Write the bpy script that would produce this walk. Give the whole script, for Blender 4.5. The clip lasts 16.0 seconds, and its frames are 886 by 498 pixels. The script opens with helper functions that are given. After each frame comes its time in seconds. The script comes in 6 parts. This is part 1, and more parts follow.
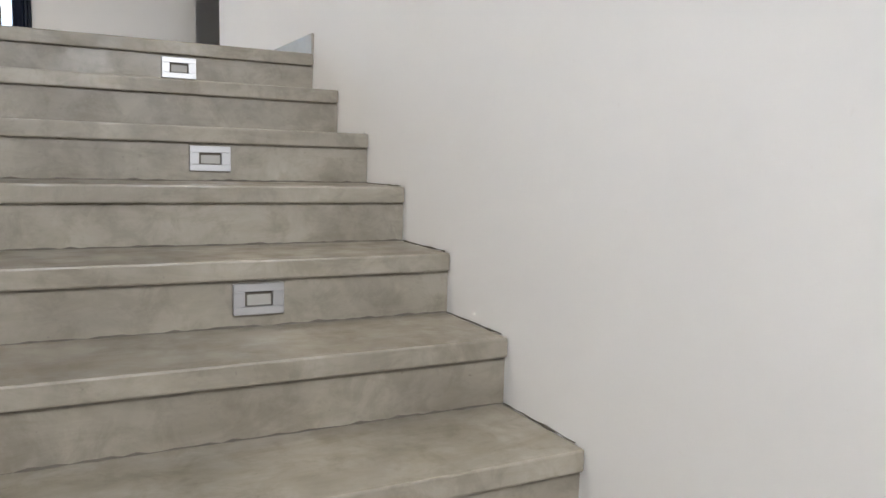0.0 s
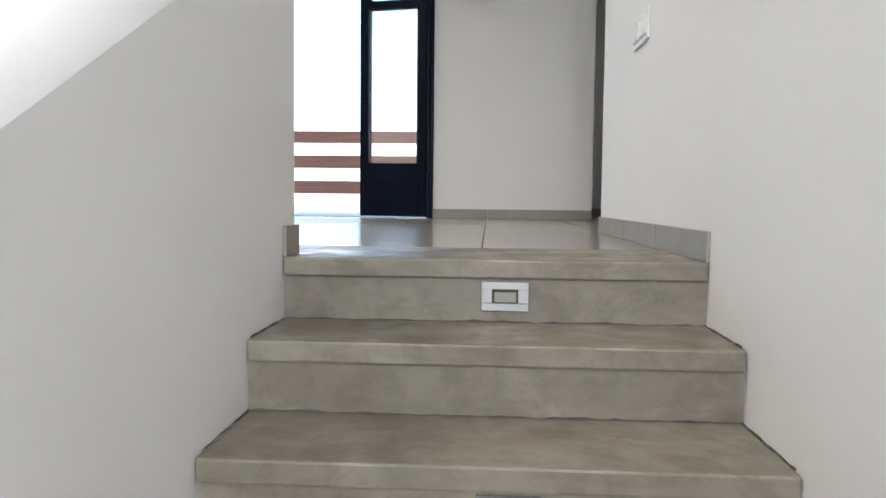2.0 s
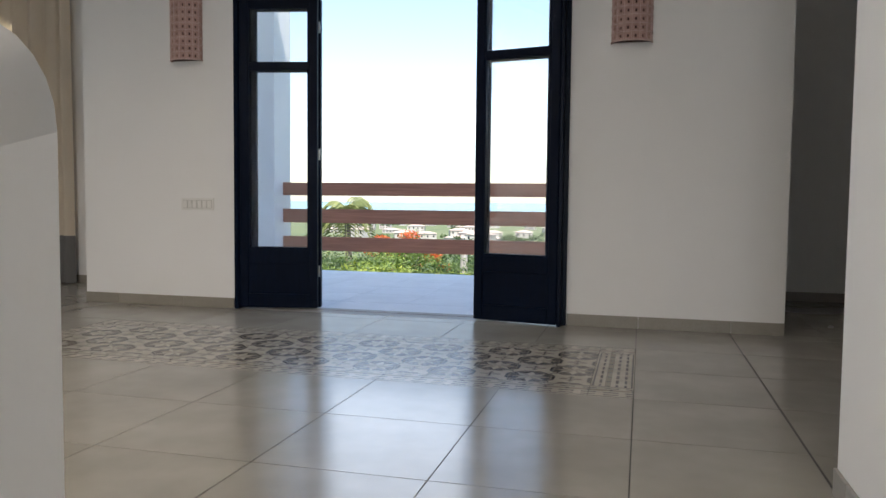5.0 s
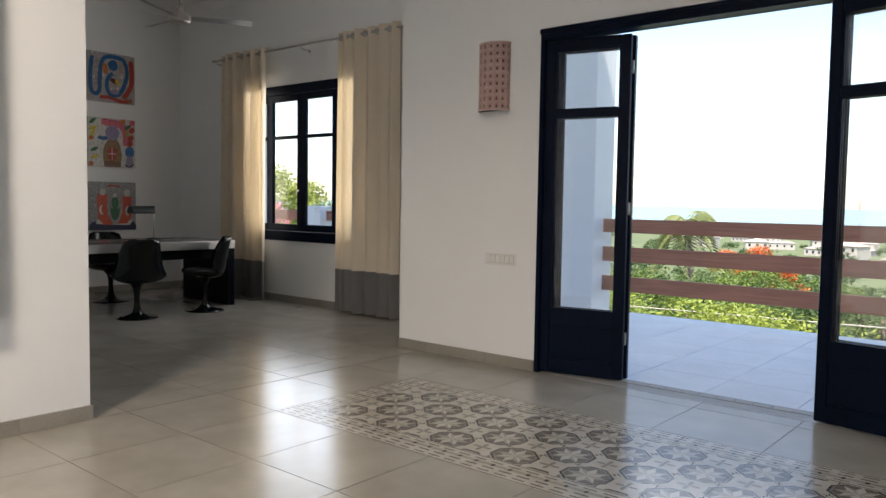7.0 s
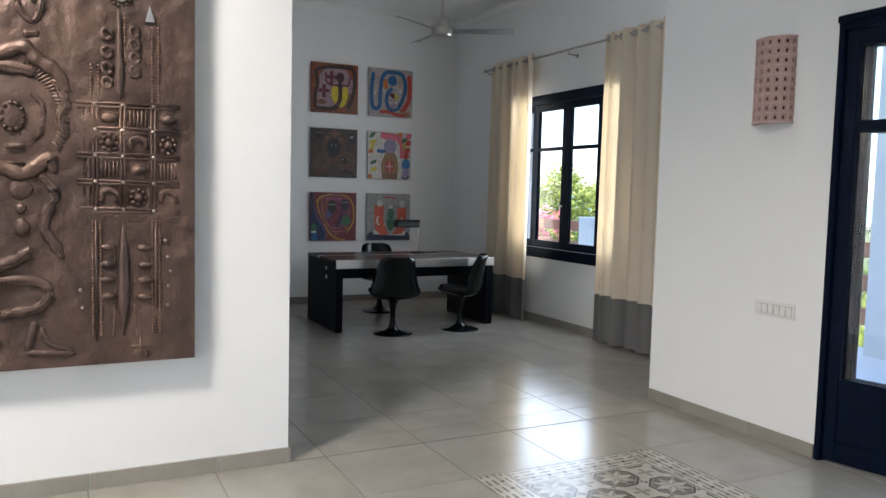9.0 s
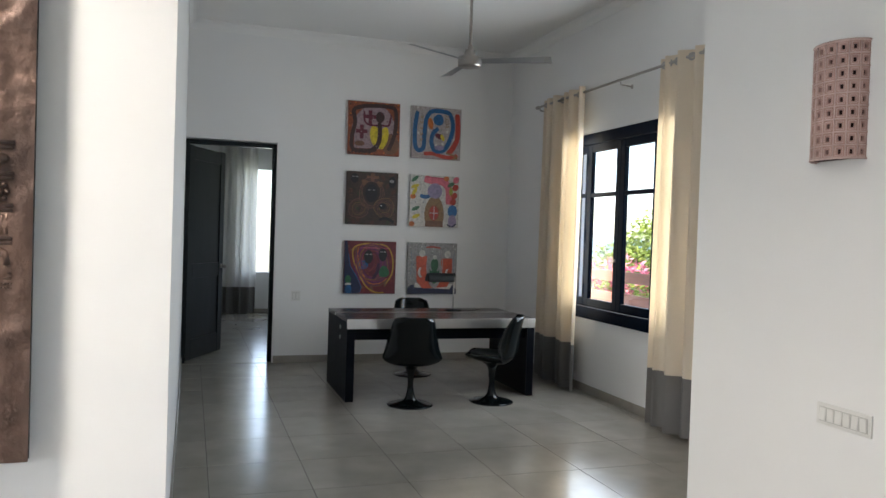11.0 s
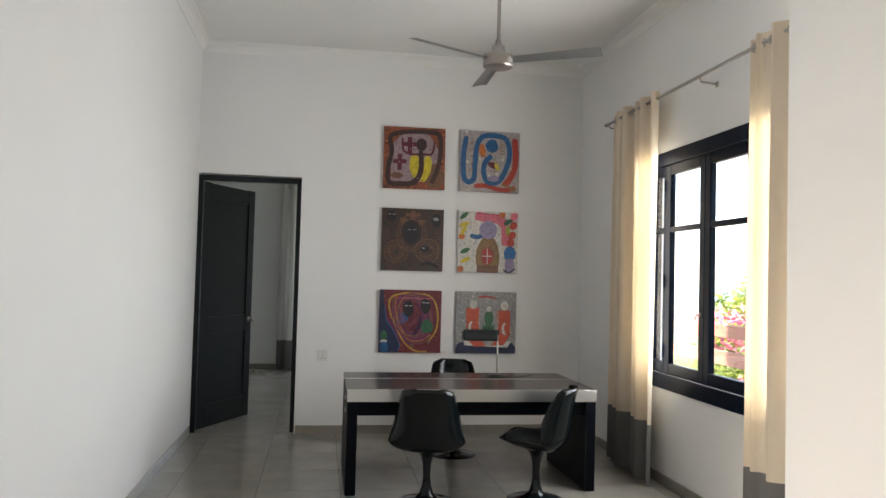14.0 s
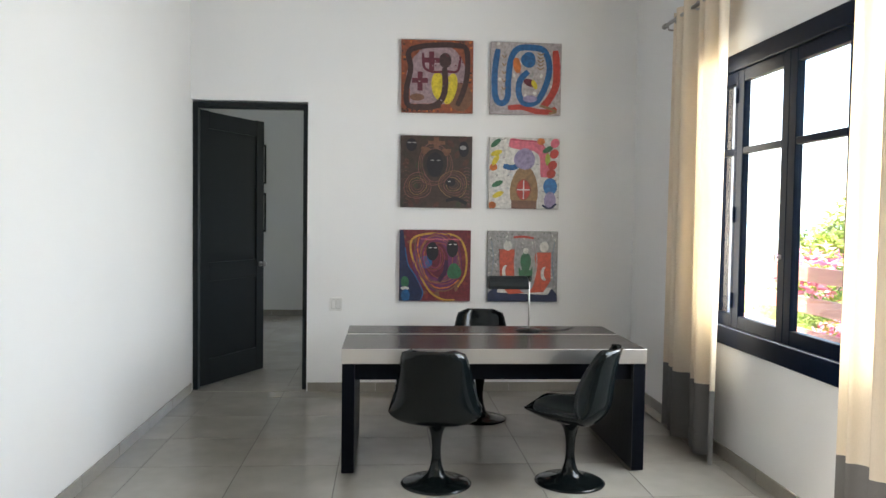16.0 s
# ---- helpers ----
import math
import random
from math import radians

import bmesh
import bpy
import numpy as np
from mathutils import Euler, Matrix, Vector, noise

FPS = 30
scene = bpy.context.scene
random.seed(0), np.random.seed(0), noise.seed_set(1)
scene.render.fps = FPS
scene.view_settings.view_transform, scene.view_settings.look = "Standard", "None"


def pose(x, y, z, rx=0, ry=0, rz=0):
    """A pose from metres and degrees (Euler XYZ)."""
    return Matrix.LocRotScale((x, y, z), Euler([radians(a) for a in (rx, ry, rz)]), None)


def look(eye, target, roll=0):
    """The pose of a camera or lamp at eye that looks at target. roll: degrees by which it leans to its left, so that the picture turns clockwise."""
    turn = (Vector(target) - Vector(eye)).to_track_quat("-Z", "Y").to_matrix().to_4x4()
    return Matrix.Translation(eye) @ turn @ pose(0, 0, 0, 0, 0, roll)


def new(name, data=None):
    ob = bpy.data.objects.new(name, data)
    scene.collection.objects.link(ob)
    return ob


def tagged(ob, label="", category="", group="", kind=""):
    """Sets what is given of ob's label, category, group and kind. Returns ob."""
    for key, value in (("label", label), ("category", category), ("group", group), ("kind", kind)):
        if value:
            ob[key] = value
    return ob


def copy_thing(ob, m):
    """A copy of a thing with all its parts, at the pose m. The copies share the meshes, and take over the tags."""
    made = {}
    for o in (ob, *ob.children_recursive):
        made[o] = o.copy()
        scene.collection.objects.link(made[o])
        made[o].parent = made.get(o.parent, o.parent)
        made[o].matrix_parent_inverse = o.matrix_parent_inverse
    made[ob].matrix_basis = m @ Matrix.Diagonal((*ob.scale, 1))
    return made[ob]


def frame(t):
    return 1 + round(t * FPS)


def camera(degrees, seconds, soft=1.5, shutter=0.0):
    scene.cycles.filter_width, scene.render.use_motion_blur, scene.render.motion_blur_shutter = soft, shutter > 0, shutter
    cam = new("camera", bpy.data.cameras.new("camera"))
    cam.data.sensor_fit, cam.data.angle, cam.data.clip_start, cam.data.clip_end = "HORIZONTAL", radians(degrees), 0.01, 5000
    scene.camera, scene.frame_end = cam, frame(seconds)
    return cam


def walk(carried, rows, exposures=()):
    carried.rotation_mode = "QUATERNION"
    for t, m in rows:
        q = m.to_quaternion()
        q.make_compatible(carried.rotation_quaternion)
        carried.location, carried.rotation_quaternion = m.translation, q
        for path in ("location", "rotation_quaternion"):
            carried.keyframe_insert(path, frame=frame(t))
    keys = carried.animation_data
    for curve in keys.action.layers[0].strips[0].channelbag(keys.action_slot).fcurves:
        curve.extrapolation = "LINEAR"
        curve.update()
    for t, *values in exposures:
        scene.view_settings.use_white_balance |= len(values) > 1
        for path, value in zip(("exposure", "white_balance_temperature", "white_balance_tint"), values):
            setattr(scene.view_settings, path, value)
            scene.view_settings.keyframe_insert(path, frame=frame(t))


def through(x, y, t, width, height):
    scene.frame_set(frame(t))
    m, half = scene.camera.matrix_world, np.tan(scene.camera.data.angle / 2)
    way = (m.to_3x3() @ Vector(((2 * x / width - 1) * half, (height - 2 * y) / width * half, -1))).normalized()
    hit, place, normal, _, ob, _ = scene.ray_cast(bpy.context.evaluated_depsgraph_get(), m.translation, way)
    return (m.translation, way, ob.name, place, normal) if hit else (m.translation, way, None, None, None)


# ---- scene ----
cam = camera(60.5, 16.0)

# seconds, eye, target, roll
PATH = [
    (0, (0.148, -3.087, -0.42), (1.063, -1.324, -0.651), 1.6),
    (0.5, (0.288, -2.824, -0.312), (0.797, -0.903, -0.531), 1.9),
    (1, (0.432, -2.522, -0.134), (0.613, -0.537, -0.295), 1.3),
    (1.5, (0.481, -2.265, 0.016), (0.509, -0.27, -0.119), 1.3),
    (2, (0.551, -2.011, 0.153), (0.432, -0.018, 0.027), 0.6),
    (2.5, (0.586, -1.742, 0.258), (0.391, 0.243, 0.112), -0.2),
    (3, (0.592, -1.497, 0.396), (0.335, 0.48, 0.235), 1.0),
    (3.5, (0.566, -1.245, 0.533), (0.216, 0.718, 0.379), 1.2),
    (3.7, (0.542, -1.125, 0.6), (0.176, 0.835, 0.447), 1.1),
    (5.8, (0.563, -0.196, 1.026), (-0.246, 1.63, 0.928), 1.0),
    (6, (0.593, -0.126, 1.088), (-0.333, 1.643, 0.974), 1.1),
    (6.5, (0.576, -0.01, 1.161), (-0.607, 1.597, 1.024), 1.0),
    (7, (0.517, 0.144, 1.24), (-0.768, 1.672, 1.119), 0.9),
    (7.5, (0.508, 0.255, 1.321), (-0.867, 1.701, 1.191), 1.5),
    (8, (0.479, 0.518, 1.354), (-1.091, 1.75, 1.221), 3.7),
    (8.5, (0.417, 0.713, 1.445), (-1.305, 1.717, 1.287), 2.8),
    (9, (0.288, 0.984, 1.479), (-1.49, 1.889, 1.331), 1.4),
    (9.2, (0.235, 1.077, 1.5), (-1.565, 1.941, 1.382), 1.0),
    (11.3, (-0.406, 2.348, 1.574), (-2.323, 2.918, 1.544), 1.7),
    (11.5, (-0.461, 2.459, 1.579), (-2.391, 2.983, 1.563), 1.3),
    (12, (-0.668, 2.587, 1.574), (-2.611, 3.062, 1.599), 0.1),
    (12.5, (-0.834, 2.703, 1.566), (-2.787, 3.135, 1.607), 0.9),
    (13, (-1.028, 2.92, 1.541), (-2.998, 3.263, 1.566), 2.2),
    (13.5, (-1.296, 3.135, 1.536), (-3.273, 3.438, 1.544), 1.9),
    (14, (-1.581, 3.316, 1.575), (-3.555, 3.629, 1.652), 1.5),
    (14.5, (-1.853, 3.515, 1.682), (-3.802, 3.834, 1.998), 1.4),
    (15, (-2.089, 3.625, 1.626), (-4.05, 3.941, 1.864), 1.1),
    (15.5, (-2.359, 3.668, 1.571), (-4.336, 3.965, 1.543), 0.4),
    (16, (-2.547, 3.787, 1.555), (-4.54, 3.935, 1.473), 0.8),
]
EXPOSURES = [(0.0, 1.93, 6250, 11), (0.7, 1.95, 6200, 11), (1.5, 1.9, 6150, 10), (2.5, 1.74, 6200, 10), (3.5, 1.27, 6500, 11), (5.8, 1.22, 6450, 11), (7.0, 1.3, 6700, 12), (7.5, 1.32, 6800, 12), (8.0, 1.55, 7400, 14), (8.5, 1.70, 6000, 10), (9.0, 1.84, 5950, 9), (11.3, 2.02, 6250, 9), (12.5, 2.16, 6450, 8), (13.0, 2.28, 6350, 7), (13.5, 2.4, 6250, 6), (14.0, 2.6, 6750, 11), (14.5, 2.54, 6950, 11), (15.0, 2.52, 6600, 11), (15.5, 2.97, 6500, 10), (16.0, 3.07, 6450, 9)]
walk(cam, [(t, look(eye, target, roll)) for t, eye, target, roll in PATH], EXPOSURES)

# ---------- world, sun, large lights ----------
world = bpy.data.worlds.new("sky_world")
scene.world = world
world.use_nodes = True
SUN_ELEV, SUN_AZ = radians(62), radians(166)
wn = world.node_tree.nodes
sky = wn.new("ShaderNodeTexSky")
sky.sky_type, sky.sun_disc = "NISHITA", False
sky.sun_elevation, sky.sun_rotation = SUN_ELEV, SUN_AZ
sky.air_density, sky.dust_density, sky.ozone_density = 1.0, 0.9, 1.0
world.node_tree.links.new(sky.outputs[0], wn["Background"].inputs[0])
wn["Background"].inputs[1].default_value = 0.15

sun_to = Vector((math.sin(SUN_AZ) * math.cos(SUN_ELEV), math.cos(SUN_AZ) * math.cos(SUN_ELEV), math.sin(SUN_ELEV)))
sun = new("sun", bpy.data.lights.new("sun", "SUN"))
sun.data.energy, sun.data.angle, sun.data.color = 5.0, radians(0.6), (1.0, 0.95, 0.87)
sun.matrix_world = look(sun_to * 60, (0, 0, 0))


def area_lamp(name, eye, target, sx, sy, watts, colour, spread=180):
    lamp = new(name, bpy.data.lights.new(name, "AREA"))
    lamp.data.shape, lamp.data.size, lamp.data.size_y = "RECTANGLE", sx, sy
    lamp.data.energy, lamp.data.color = watts, colour
    lamp.data.spread = radians(spread)
    lamp.matrix_world = look(eye, target)
    return lamp


# daylight that enters through the openings, and a fill for the stairs
area_lamp("terrace_door_daylight", (-1.28, 5.06, 1.5), (-1.28, 0.0, 1.3), 1.1, 1.7, 6, (0.84, 0.92, 1.0))
area_lamp("window_daylight", (-6.62, 5.975, 1.69), (-6.62, 2.0, 1.55), 1.96, 1.8, 16.3, (0.9, 0.955, 1.0))
area_lamp("skylight_daylight", (-1.9, -0.5, 4.3), (-3.1, 1.5, 0.0), 0.62, 0.62, 48, (1.0, 0.88, 0.745), 130)
# added fill that brightens the stairs from an unseen, made-up window
area_lamp("stair_fill_light", (0.55, -4.9, 1.4), (0.5, 0.0, -0.3), 1.0, 1.3, 38, (0.99, 0.985, 0.98))
area_lamp("bedroom_window_daylight", (-14.65, 3.8, 1.7), (-9.0, 3.0, 0.9), 1.5, 1.8, 5.5, (0.93, 0.97, 1.0))

# ---------- materials ----------
def material(name, colour, rough=0.6, metal=0.0):
    m = bpy.data.materials.new(name)
    m.use_nodes = True
    b = m.node_tree.nodes["Principled BSDF"]
    b.inputs["Base Color"].default_value = (*colour, 1)
    b.inputs["Roughness"].default_value, b.inputs["Metallic"].default_value = rough, metal
    return m


class Graph:
    """Short hand for one material's nodes."""

    def __init__(self, m):
        self.m, self.t = m, m.node_tree
        self.b = self.t.nodes["Principled BSDF"]

    def node(self, kind, **values):
        n = self.t.nodes.new(kind)
        for key, v in values.items():
            n.inputs[key].default_value = v
        return n

    def link(self, a, b):
        self.t.links.new(a, b)

    def coords(self, scale=(1, 1, 1), rand=False, space="Object"):
        tc = self.node("ShaderNodeTexCoord")
        mp = self.node("ShaderNodeMapping")
        mp.inputs["Scale"].default_value = scale
        self.link(tc.outputs[space], mp.inputs["Vector"])
        if rand:
            oi = self.node("ShaderNodeObjectInfo")
            mul = self.node("ShaderNodeVectorMath")
            mul.operation = "SCALE"
            mul.inputs[0].default_value = (37.0, 19.0, 53.0)
            self.link(oi.outputs["Random"], mul.inputs["Scale"])
            self.link(mul.outputs[0], mp.inputs["Location"])
        return mp.outputs[0]

    def noise(self, vec, scale, detail=4.0, rough=0.55, dist=0.0):
        n = self.node("ShaderNodeTexNoise", Scale=scale, Detail=detail, Roughness=rough, Distortion=dist)
        self.link(vec, n.inputs["Vector"])
        return n.outputs["Fac"]

    def ramp(self, fac, stops):
        r = self.node("ShaderNodeValToRGB")
        el = r.color_ramp.elements
        while len(el) < len(stops):
            el.new(0.5)
        for e, (p, c) in zip(el, stops):
            e.position, e.color = p, (*c, 1) if len(c) == 3 else c
        self.link(fac, r.inputs["Fac"])
        return r.outputs["Color"]

    def mix(self, a, b, fac, mode="MIX"):
        n = self.node("ShaderNodeMix")
        n.data_type, n.blend_type = "RGBA", mode
        for socket, v in ((n.inputs[0], fac), (n.inputs[6], a), (n.inputs[7], b)):
            if isinstance(v, (int, float)):
                socket.default_value = v
            elif isinstance(v, tuple):
                socket.default_value = (*v, 1)
            else:
                self.link(v, socket)
        return n.outputs[2]

    def bump(self, height, strength, distance=0.01):
        n = self.node("ShaderNodeBump", Strength=strength, Distance=distance)
        self.link(height, n.inputs["Height"])
        self.link(n.outputs[0], self.b.inputs["Normal"])

    def colour(self, c):
        self.link(c, self.b.inputs["Base Color"])

    def rough(self, c, lo, hi):
        r = self.node("ShaderNodeMapRange")
        r.inputs["To Min"].default_value, r.inputs["To Max"].default_value = lo, hi
        self.link(c, r.inputs["Value"])
        self.link(r.outputs[0], self.b.inputs["Roughness"])


def plaster(name, colour, stain=0.03):
    m = material(name, colour, 0.75)
    g = Graph(m)
    v = g.coords()
    big = g.noise(v, 1.1, 3)
    fine = g.noise(v, 26, 5, 0.6)
    lo = tuple(c * (1 - stain) for c in colour)
    c = g.ramp(big, [(0.3, lo), (0.7, colour)])
    specks = g.ramp(g.noise(v, 70, 2), [(0.22, (0.93, 0.92, 0.9)), (0.3, (1, 1, 1))])
    g.colour(g.mix(c, specks, 0.35, "MULTIPLY"))
    h = g.mix(g.noise(v, 5, 4), fine, 0.3)
    g.bump(h, 0.14, 0.012)
    return m


def stone(name, lo, hi, rough=(0.25, 0.45), scale=2.2, bump=0.03, rand=True, speck=0.25, detail=6.0):
    """Cast or glazed mineral surface with clouds and fine grain."""
    m = material(name, hi, 0.4)
    g = Graph(m)
    v = g.coords(rand=rand)
    cloud = g.noise(v, scale, detail, 0.6, 0.6)
    c = g.ramp(cloud, [(0.28, lo), (0.72, hi)])
    grain = g.ramp(g.noise(v, 60, 3), [(0.3, (0.72, 0.7, 0.68)), (0.6, (1, 1, 1))])
    g.colour(g.mix(c, grain, speck, "MULTIPLY"))
    g.rough(g.noise(v, scale * 2, min(detail, 5)), *rough)
    if bump:
        g.bump(g.noise(v, 22, 5), bump, 0.01)
    return m


WALL = plaster("white_wall_paint", (0.80, 0.793, 0.783))
CEILING = plaster("white_ceiling_paint", (0.80, 0.79, 0.77), 0.02)
EXTERIOR = plaster("white_stucco", (0.82, 0.82, 0.81), 0.05)


def porcelain():
    """Matt greige floor tile with soft clouds, each tile its own tone."""
    m = material("greige_porcelain", (0.3, 0.28, 0.245), 0.3)
    g = Graph(m)
    g.b.inputs["Specular IOR Level"].default_value = 0.5
    v = g.coords(rand=True)
    c = g.ramp(g.noise(v, 2.6, 2.0, 0.5), [(0.3, (0.268, 0.249, 0.214)), (0.7, (0.325, 0.304, 0.266))])
    fine = g.ramp(g.noise(v, 9.0, 2.0, 0.5), [(0.3, (0.94, 0.935, 0.925)), (0.7, (1, 1, 1))])
    g.colour(g.mix(c, fine, 1.0, "MULTIPLY"))
    g.rough(g.noise(v, 5.0, 2.0, 0.5), 0.15, 0.225)
    return m


TILE = porcelain()
GROUT = material("dark_grout", (0.05, 0.046, 0.04), 0.9)
BASE = stone("greige_skirting", (0.25, 0.23, 0.195), (0.31, 0.285, 0.245), (0.3, 0.5), 3.0, 0.02)
TERRACE = stone("pale_terrace_tile", (0.68, 0.69, 0.70), (0.8, 0.81, 0.82), (0.4, 0.6), 2.0, 0.02)


def concrete():
    m = material("polished_cement", (0.3, 0.27, 0.22), 0.5)
    g = Graph(m)
    v = g.coords(rand=True)
    w = g.coords((0.8, 2.2, 2.6), rand=True)
    cloud = g.noise(v, 3.0, 7, 0.62, 0.8)
    c = g.ramp(cloud, [(0.25, (0.170, 0.150, 0.117)), (0.5, (0.235, 0.210, 0.167)), (0.75, (0.32, 0.289, 0.237))])
    streak = g.ramp(g.noise(w, 5.0, 6, 0.65, 1.2), [(0.33, (0.72, 0.69, 0.62)), (0.55, (1, 1, 1))])
    pit = g.ramp(g.noise(v, 48, 2), [(0.2, (0.45, 0.42, 0.37)), (0.27, (1, 1, 1))])
    blot = g.ramp(g.noise(v, 11, 6, 0.7, 0.5), [(0.38, (0.7, 0.68, 0.63)), (0.52, (1, 1, 1)), (0.7, (1.0, 1.0, 0.98))])
    c = g.mix(g.mix(c, streak, 0.6, "MULTIPLY"), blot, 0.6, "MULTIPLY")
    g.colour(g.mix(c, pit, 0.5, "MULTIPLY"))
    g.rough(g.ramp(g.noise(v, 7, 5), [(0.36, (0, 0, 0)), (0.62, (1, 1, 1))]), 0.33, 0.62)
    g.bump(g.mix(g.noise(w, 8, 6), g.noise(v, 50, 3), 0.4), 0.10, 0.01)
    return m


CONCRETE = concrete()


def painted_wood(name, colour, rough=(0.28, 0.42), spec=0.4, grain=(14, 14, 1.2)):
    m = material(name, colour, 0.35)
    m.node_tree.nodes["Principled BSDF"].inputs["Specular IOR Level"].default_value = spec
    g = Graph(m)
    v = g.coords(grain)
    n = g.noise(v, 3.0, 5, 0.6, 0.4)
    g.colour(g.ramp(n, [(0.3, tuple(c * 0.75 for c in colour)), (0.7, tuple(c * 1.2 for c in colour))]))
    g.rough(n, *rough)
    g.bump(n, 0.05, 0.01)
    return m


NAVY = painted_wood("navy_black_paint", (0.0016, 0.0052, 0.0165), (0.3, 0.42), 0.1)
BLACKDOOR = material("black_green_paint", (0.003, 0.0058, 0.0068), 0.3)
BLACKDOOR.node_tree.nodes["Principled BSDF"].inputs["Specular IOR Level"].default_value = 0.35
door_graph = Graph(BLACKDOOR)
door_graph.rough(door_graph.noise(door_graph.coords((5, 5, 0.7)), 2.5, 4), 0.24, 0.42)
RAILWOOD = painted_wood("brown_rail_stain", (0.37, 0.165, 0.105), (0.5, 0.65), 0.3, (0.7, 14, 14))
STEEL = material("brushed_steel", (0.55, 0.54, 0.52), 0.3, 1.0)
NICKEL = material("satin_nickel", (0.42, 0.39, 0.36), 0.34, 1.0)
ALU = material("grey_aluminium", (0.40, 0.40, 0.40), 0.42, 0.9)
LENS = material("frosted_lens", (0.30, 0.29, 0.26), 0.55)
DIRT_AND_GAP = material("dark_dirt_and_gap_shade", (0.10, 0.088, 0.07), 0.95)
PLASTIC = material("white_plastic", (0.72, 0.71, 0.68), 0.3)
BLACKGLOSS = material("black_gloss_shell", (0.004, 0.006, 0.0065), 0.14)
BLACKGLOSS.node_tree.nodes["Principled BSDF"].inputs["Specular IOR Level"].default_value = 0.3
BLACKPAD = material("black_vinyl_pad", (0.006, 0.008, 0.0085), 0.4)
BLACKPAD.node_tree.nodes["Principled BSDF"].inputs["Specular IOR Level"].default_value = 0.3


def glass():
    m = material("clear_glass", (1, 1, 1), 0.0)
    b = m.node_tree.nodes["Principled BSDF"]
    b.inputs["Transmission Weight"].default_value, b.inputs["IOR"].default_value = 1.0, 1.45
    return m


GLASS = glass()

# ---------- building helpers ----------
def box(bm, x0, x1, y0, y1, z0, z1, bevel=0.0, seg=1):
    r = bmesh.ops.create_cube(bm, size=1.0, matrix=Matrix.Translation(((x0 + x1) / 2, (y0 + y1) / 2, (z0 + z1) / 2)) @ Matrix.Diagonal((abs(x1 - x0), abs(y1 - y0), abs(z1 - z0), 1)))
    if bevel > 0:
        edges = list({e for v in r["verts"] for e in v.link_edges})
        bmesh.ops.bevel(bm, geom=edges, offset=bevel, segments=seg, affect="EDGES", profile=0.6)
    return r["verts"]


def mesh_of(name, bm, mat, smooth=False):
    me = bpy.data.meshes.new(name)
    bm.to_mesh(me)
    bm.free()
    for m in mat if isinstance(mat, (list, tuple)) else (mat,):
        me.materials.append(m)
    if smooth:
        for p in me.polygons:
            p.use_smooth = True
    return me


def thing(name, m=None, label="", category="", group="", kind=""):
    ob = new(name)
    ob.empty_display_size = 0.1
    if m is not None:
        ob.matrix_world = m
    return tagged(ob, label, category, group, kind)


def part(name, bm, mat, parent=None, label="", smooth=False, m=None):
    ob = new(name, mesh_of(name, bm, mat, smooth))
    if parent is not None:
        ob.parent = parent
    if m is not None:
        ob.matrix_basis = m
    return tagged(ob, label)


def block(name, mat, dims, parent=None, label="", bevel=0.0, seg=1, m=None):
    bm = bmesh.new()
    box(bm, *dims, bevel, seg)
    return part(name, bm, mat, parent, label, m=m)


def structure(name, bm, mat, label, category):
    return tagged(part(name, bm, mat), label, category, kind="structure")


def pierced(bm, along, a0, a1, b0, b1, z0, z1, holes=()):
    """A wall along x or y from a0 to a1, b0 to b1 thick, with holes (from, to, sill, head)."""
    def add(p, q, lo, hi):
        if q - p > 1e-4 and hi - lo > 1e-4:
            box(bm, *((p, q, b0, b1) if along == "x" else (b0, b1, p, q)), lo, hi)
    at = a0
    for p, q, lo, hi in sorted(holes):
        add(at, p, z0, z1)
        add(p, q, z0, lo)
        add(p, q, hi, z1)
        at = q
    add(at, a1, z0, z1)


def tube(bm, pts, radius, n=8):
    """A round bar along points."""
    rings = []
    for i, p in enumerate(pts):
        p = Vector(p)
        d = (Vector(pts[min(i + 1, len(pts) - 1)]) - Vector(pts[max(i - 1, 0)])).normalized()
        side = d.cross(Vector((0, 0, 1))) if abs(d.z) < 0.95 else d.cross(Vector((1, 0, 0)))
        side.normalize()
        up = side.cross(d)
        r = radius[i] if isinstance(radius, (list, tuple)) else radius
        rings.append([bm.verts.new(p + r * (math.cos(2 * math.pi * k / n) * side + math.sin(2 * math.pi * k / n) * up)) for k in range(n)])
    for a, b in zip(rings, rings[1:]):
        for k in range(n):
            bm.faces.new((a[k], a[(k + 1) % n], b[(k + 1) % n], b[k]))
    bm.faces.new(rings[0][::-1])
    bm.faces.new(rings[-1])
    bmesh.ops.recalc_face_normals(bm, faces=bm.faces[:])


def lathe(bm, profile, n=32, centre=(0, 0, 0)):
    """Spins (radius, height) pairs round z."""
    rings = []
    c = Vector(centre)
    for r, z in profile:
        if r < 1e-5:
            rings.append([bm.verts.new(c + Vector((0, 0, z)))])
        else:
            rings.append([bm.verts.new(c + Vector((r * math.cos(2 * math.pi * k / n), r * math.sin(2 * math.pi * k / n), z))) for k in range(n)])
    for a, b in zip(rings, rings[1:]):
        for k in range(n):
            q = [a[k % len(a)], a[(k + 1) % len(a)], b[(k + 1) % len(b)], b[k % len(b)]]
            q = list(dict.fromkeys(q))
            if len(q) > 2:
                bm.faces.new(q)
    bmesh.ops.recalc_face_normals(bm, faces=bm.faces[:])


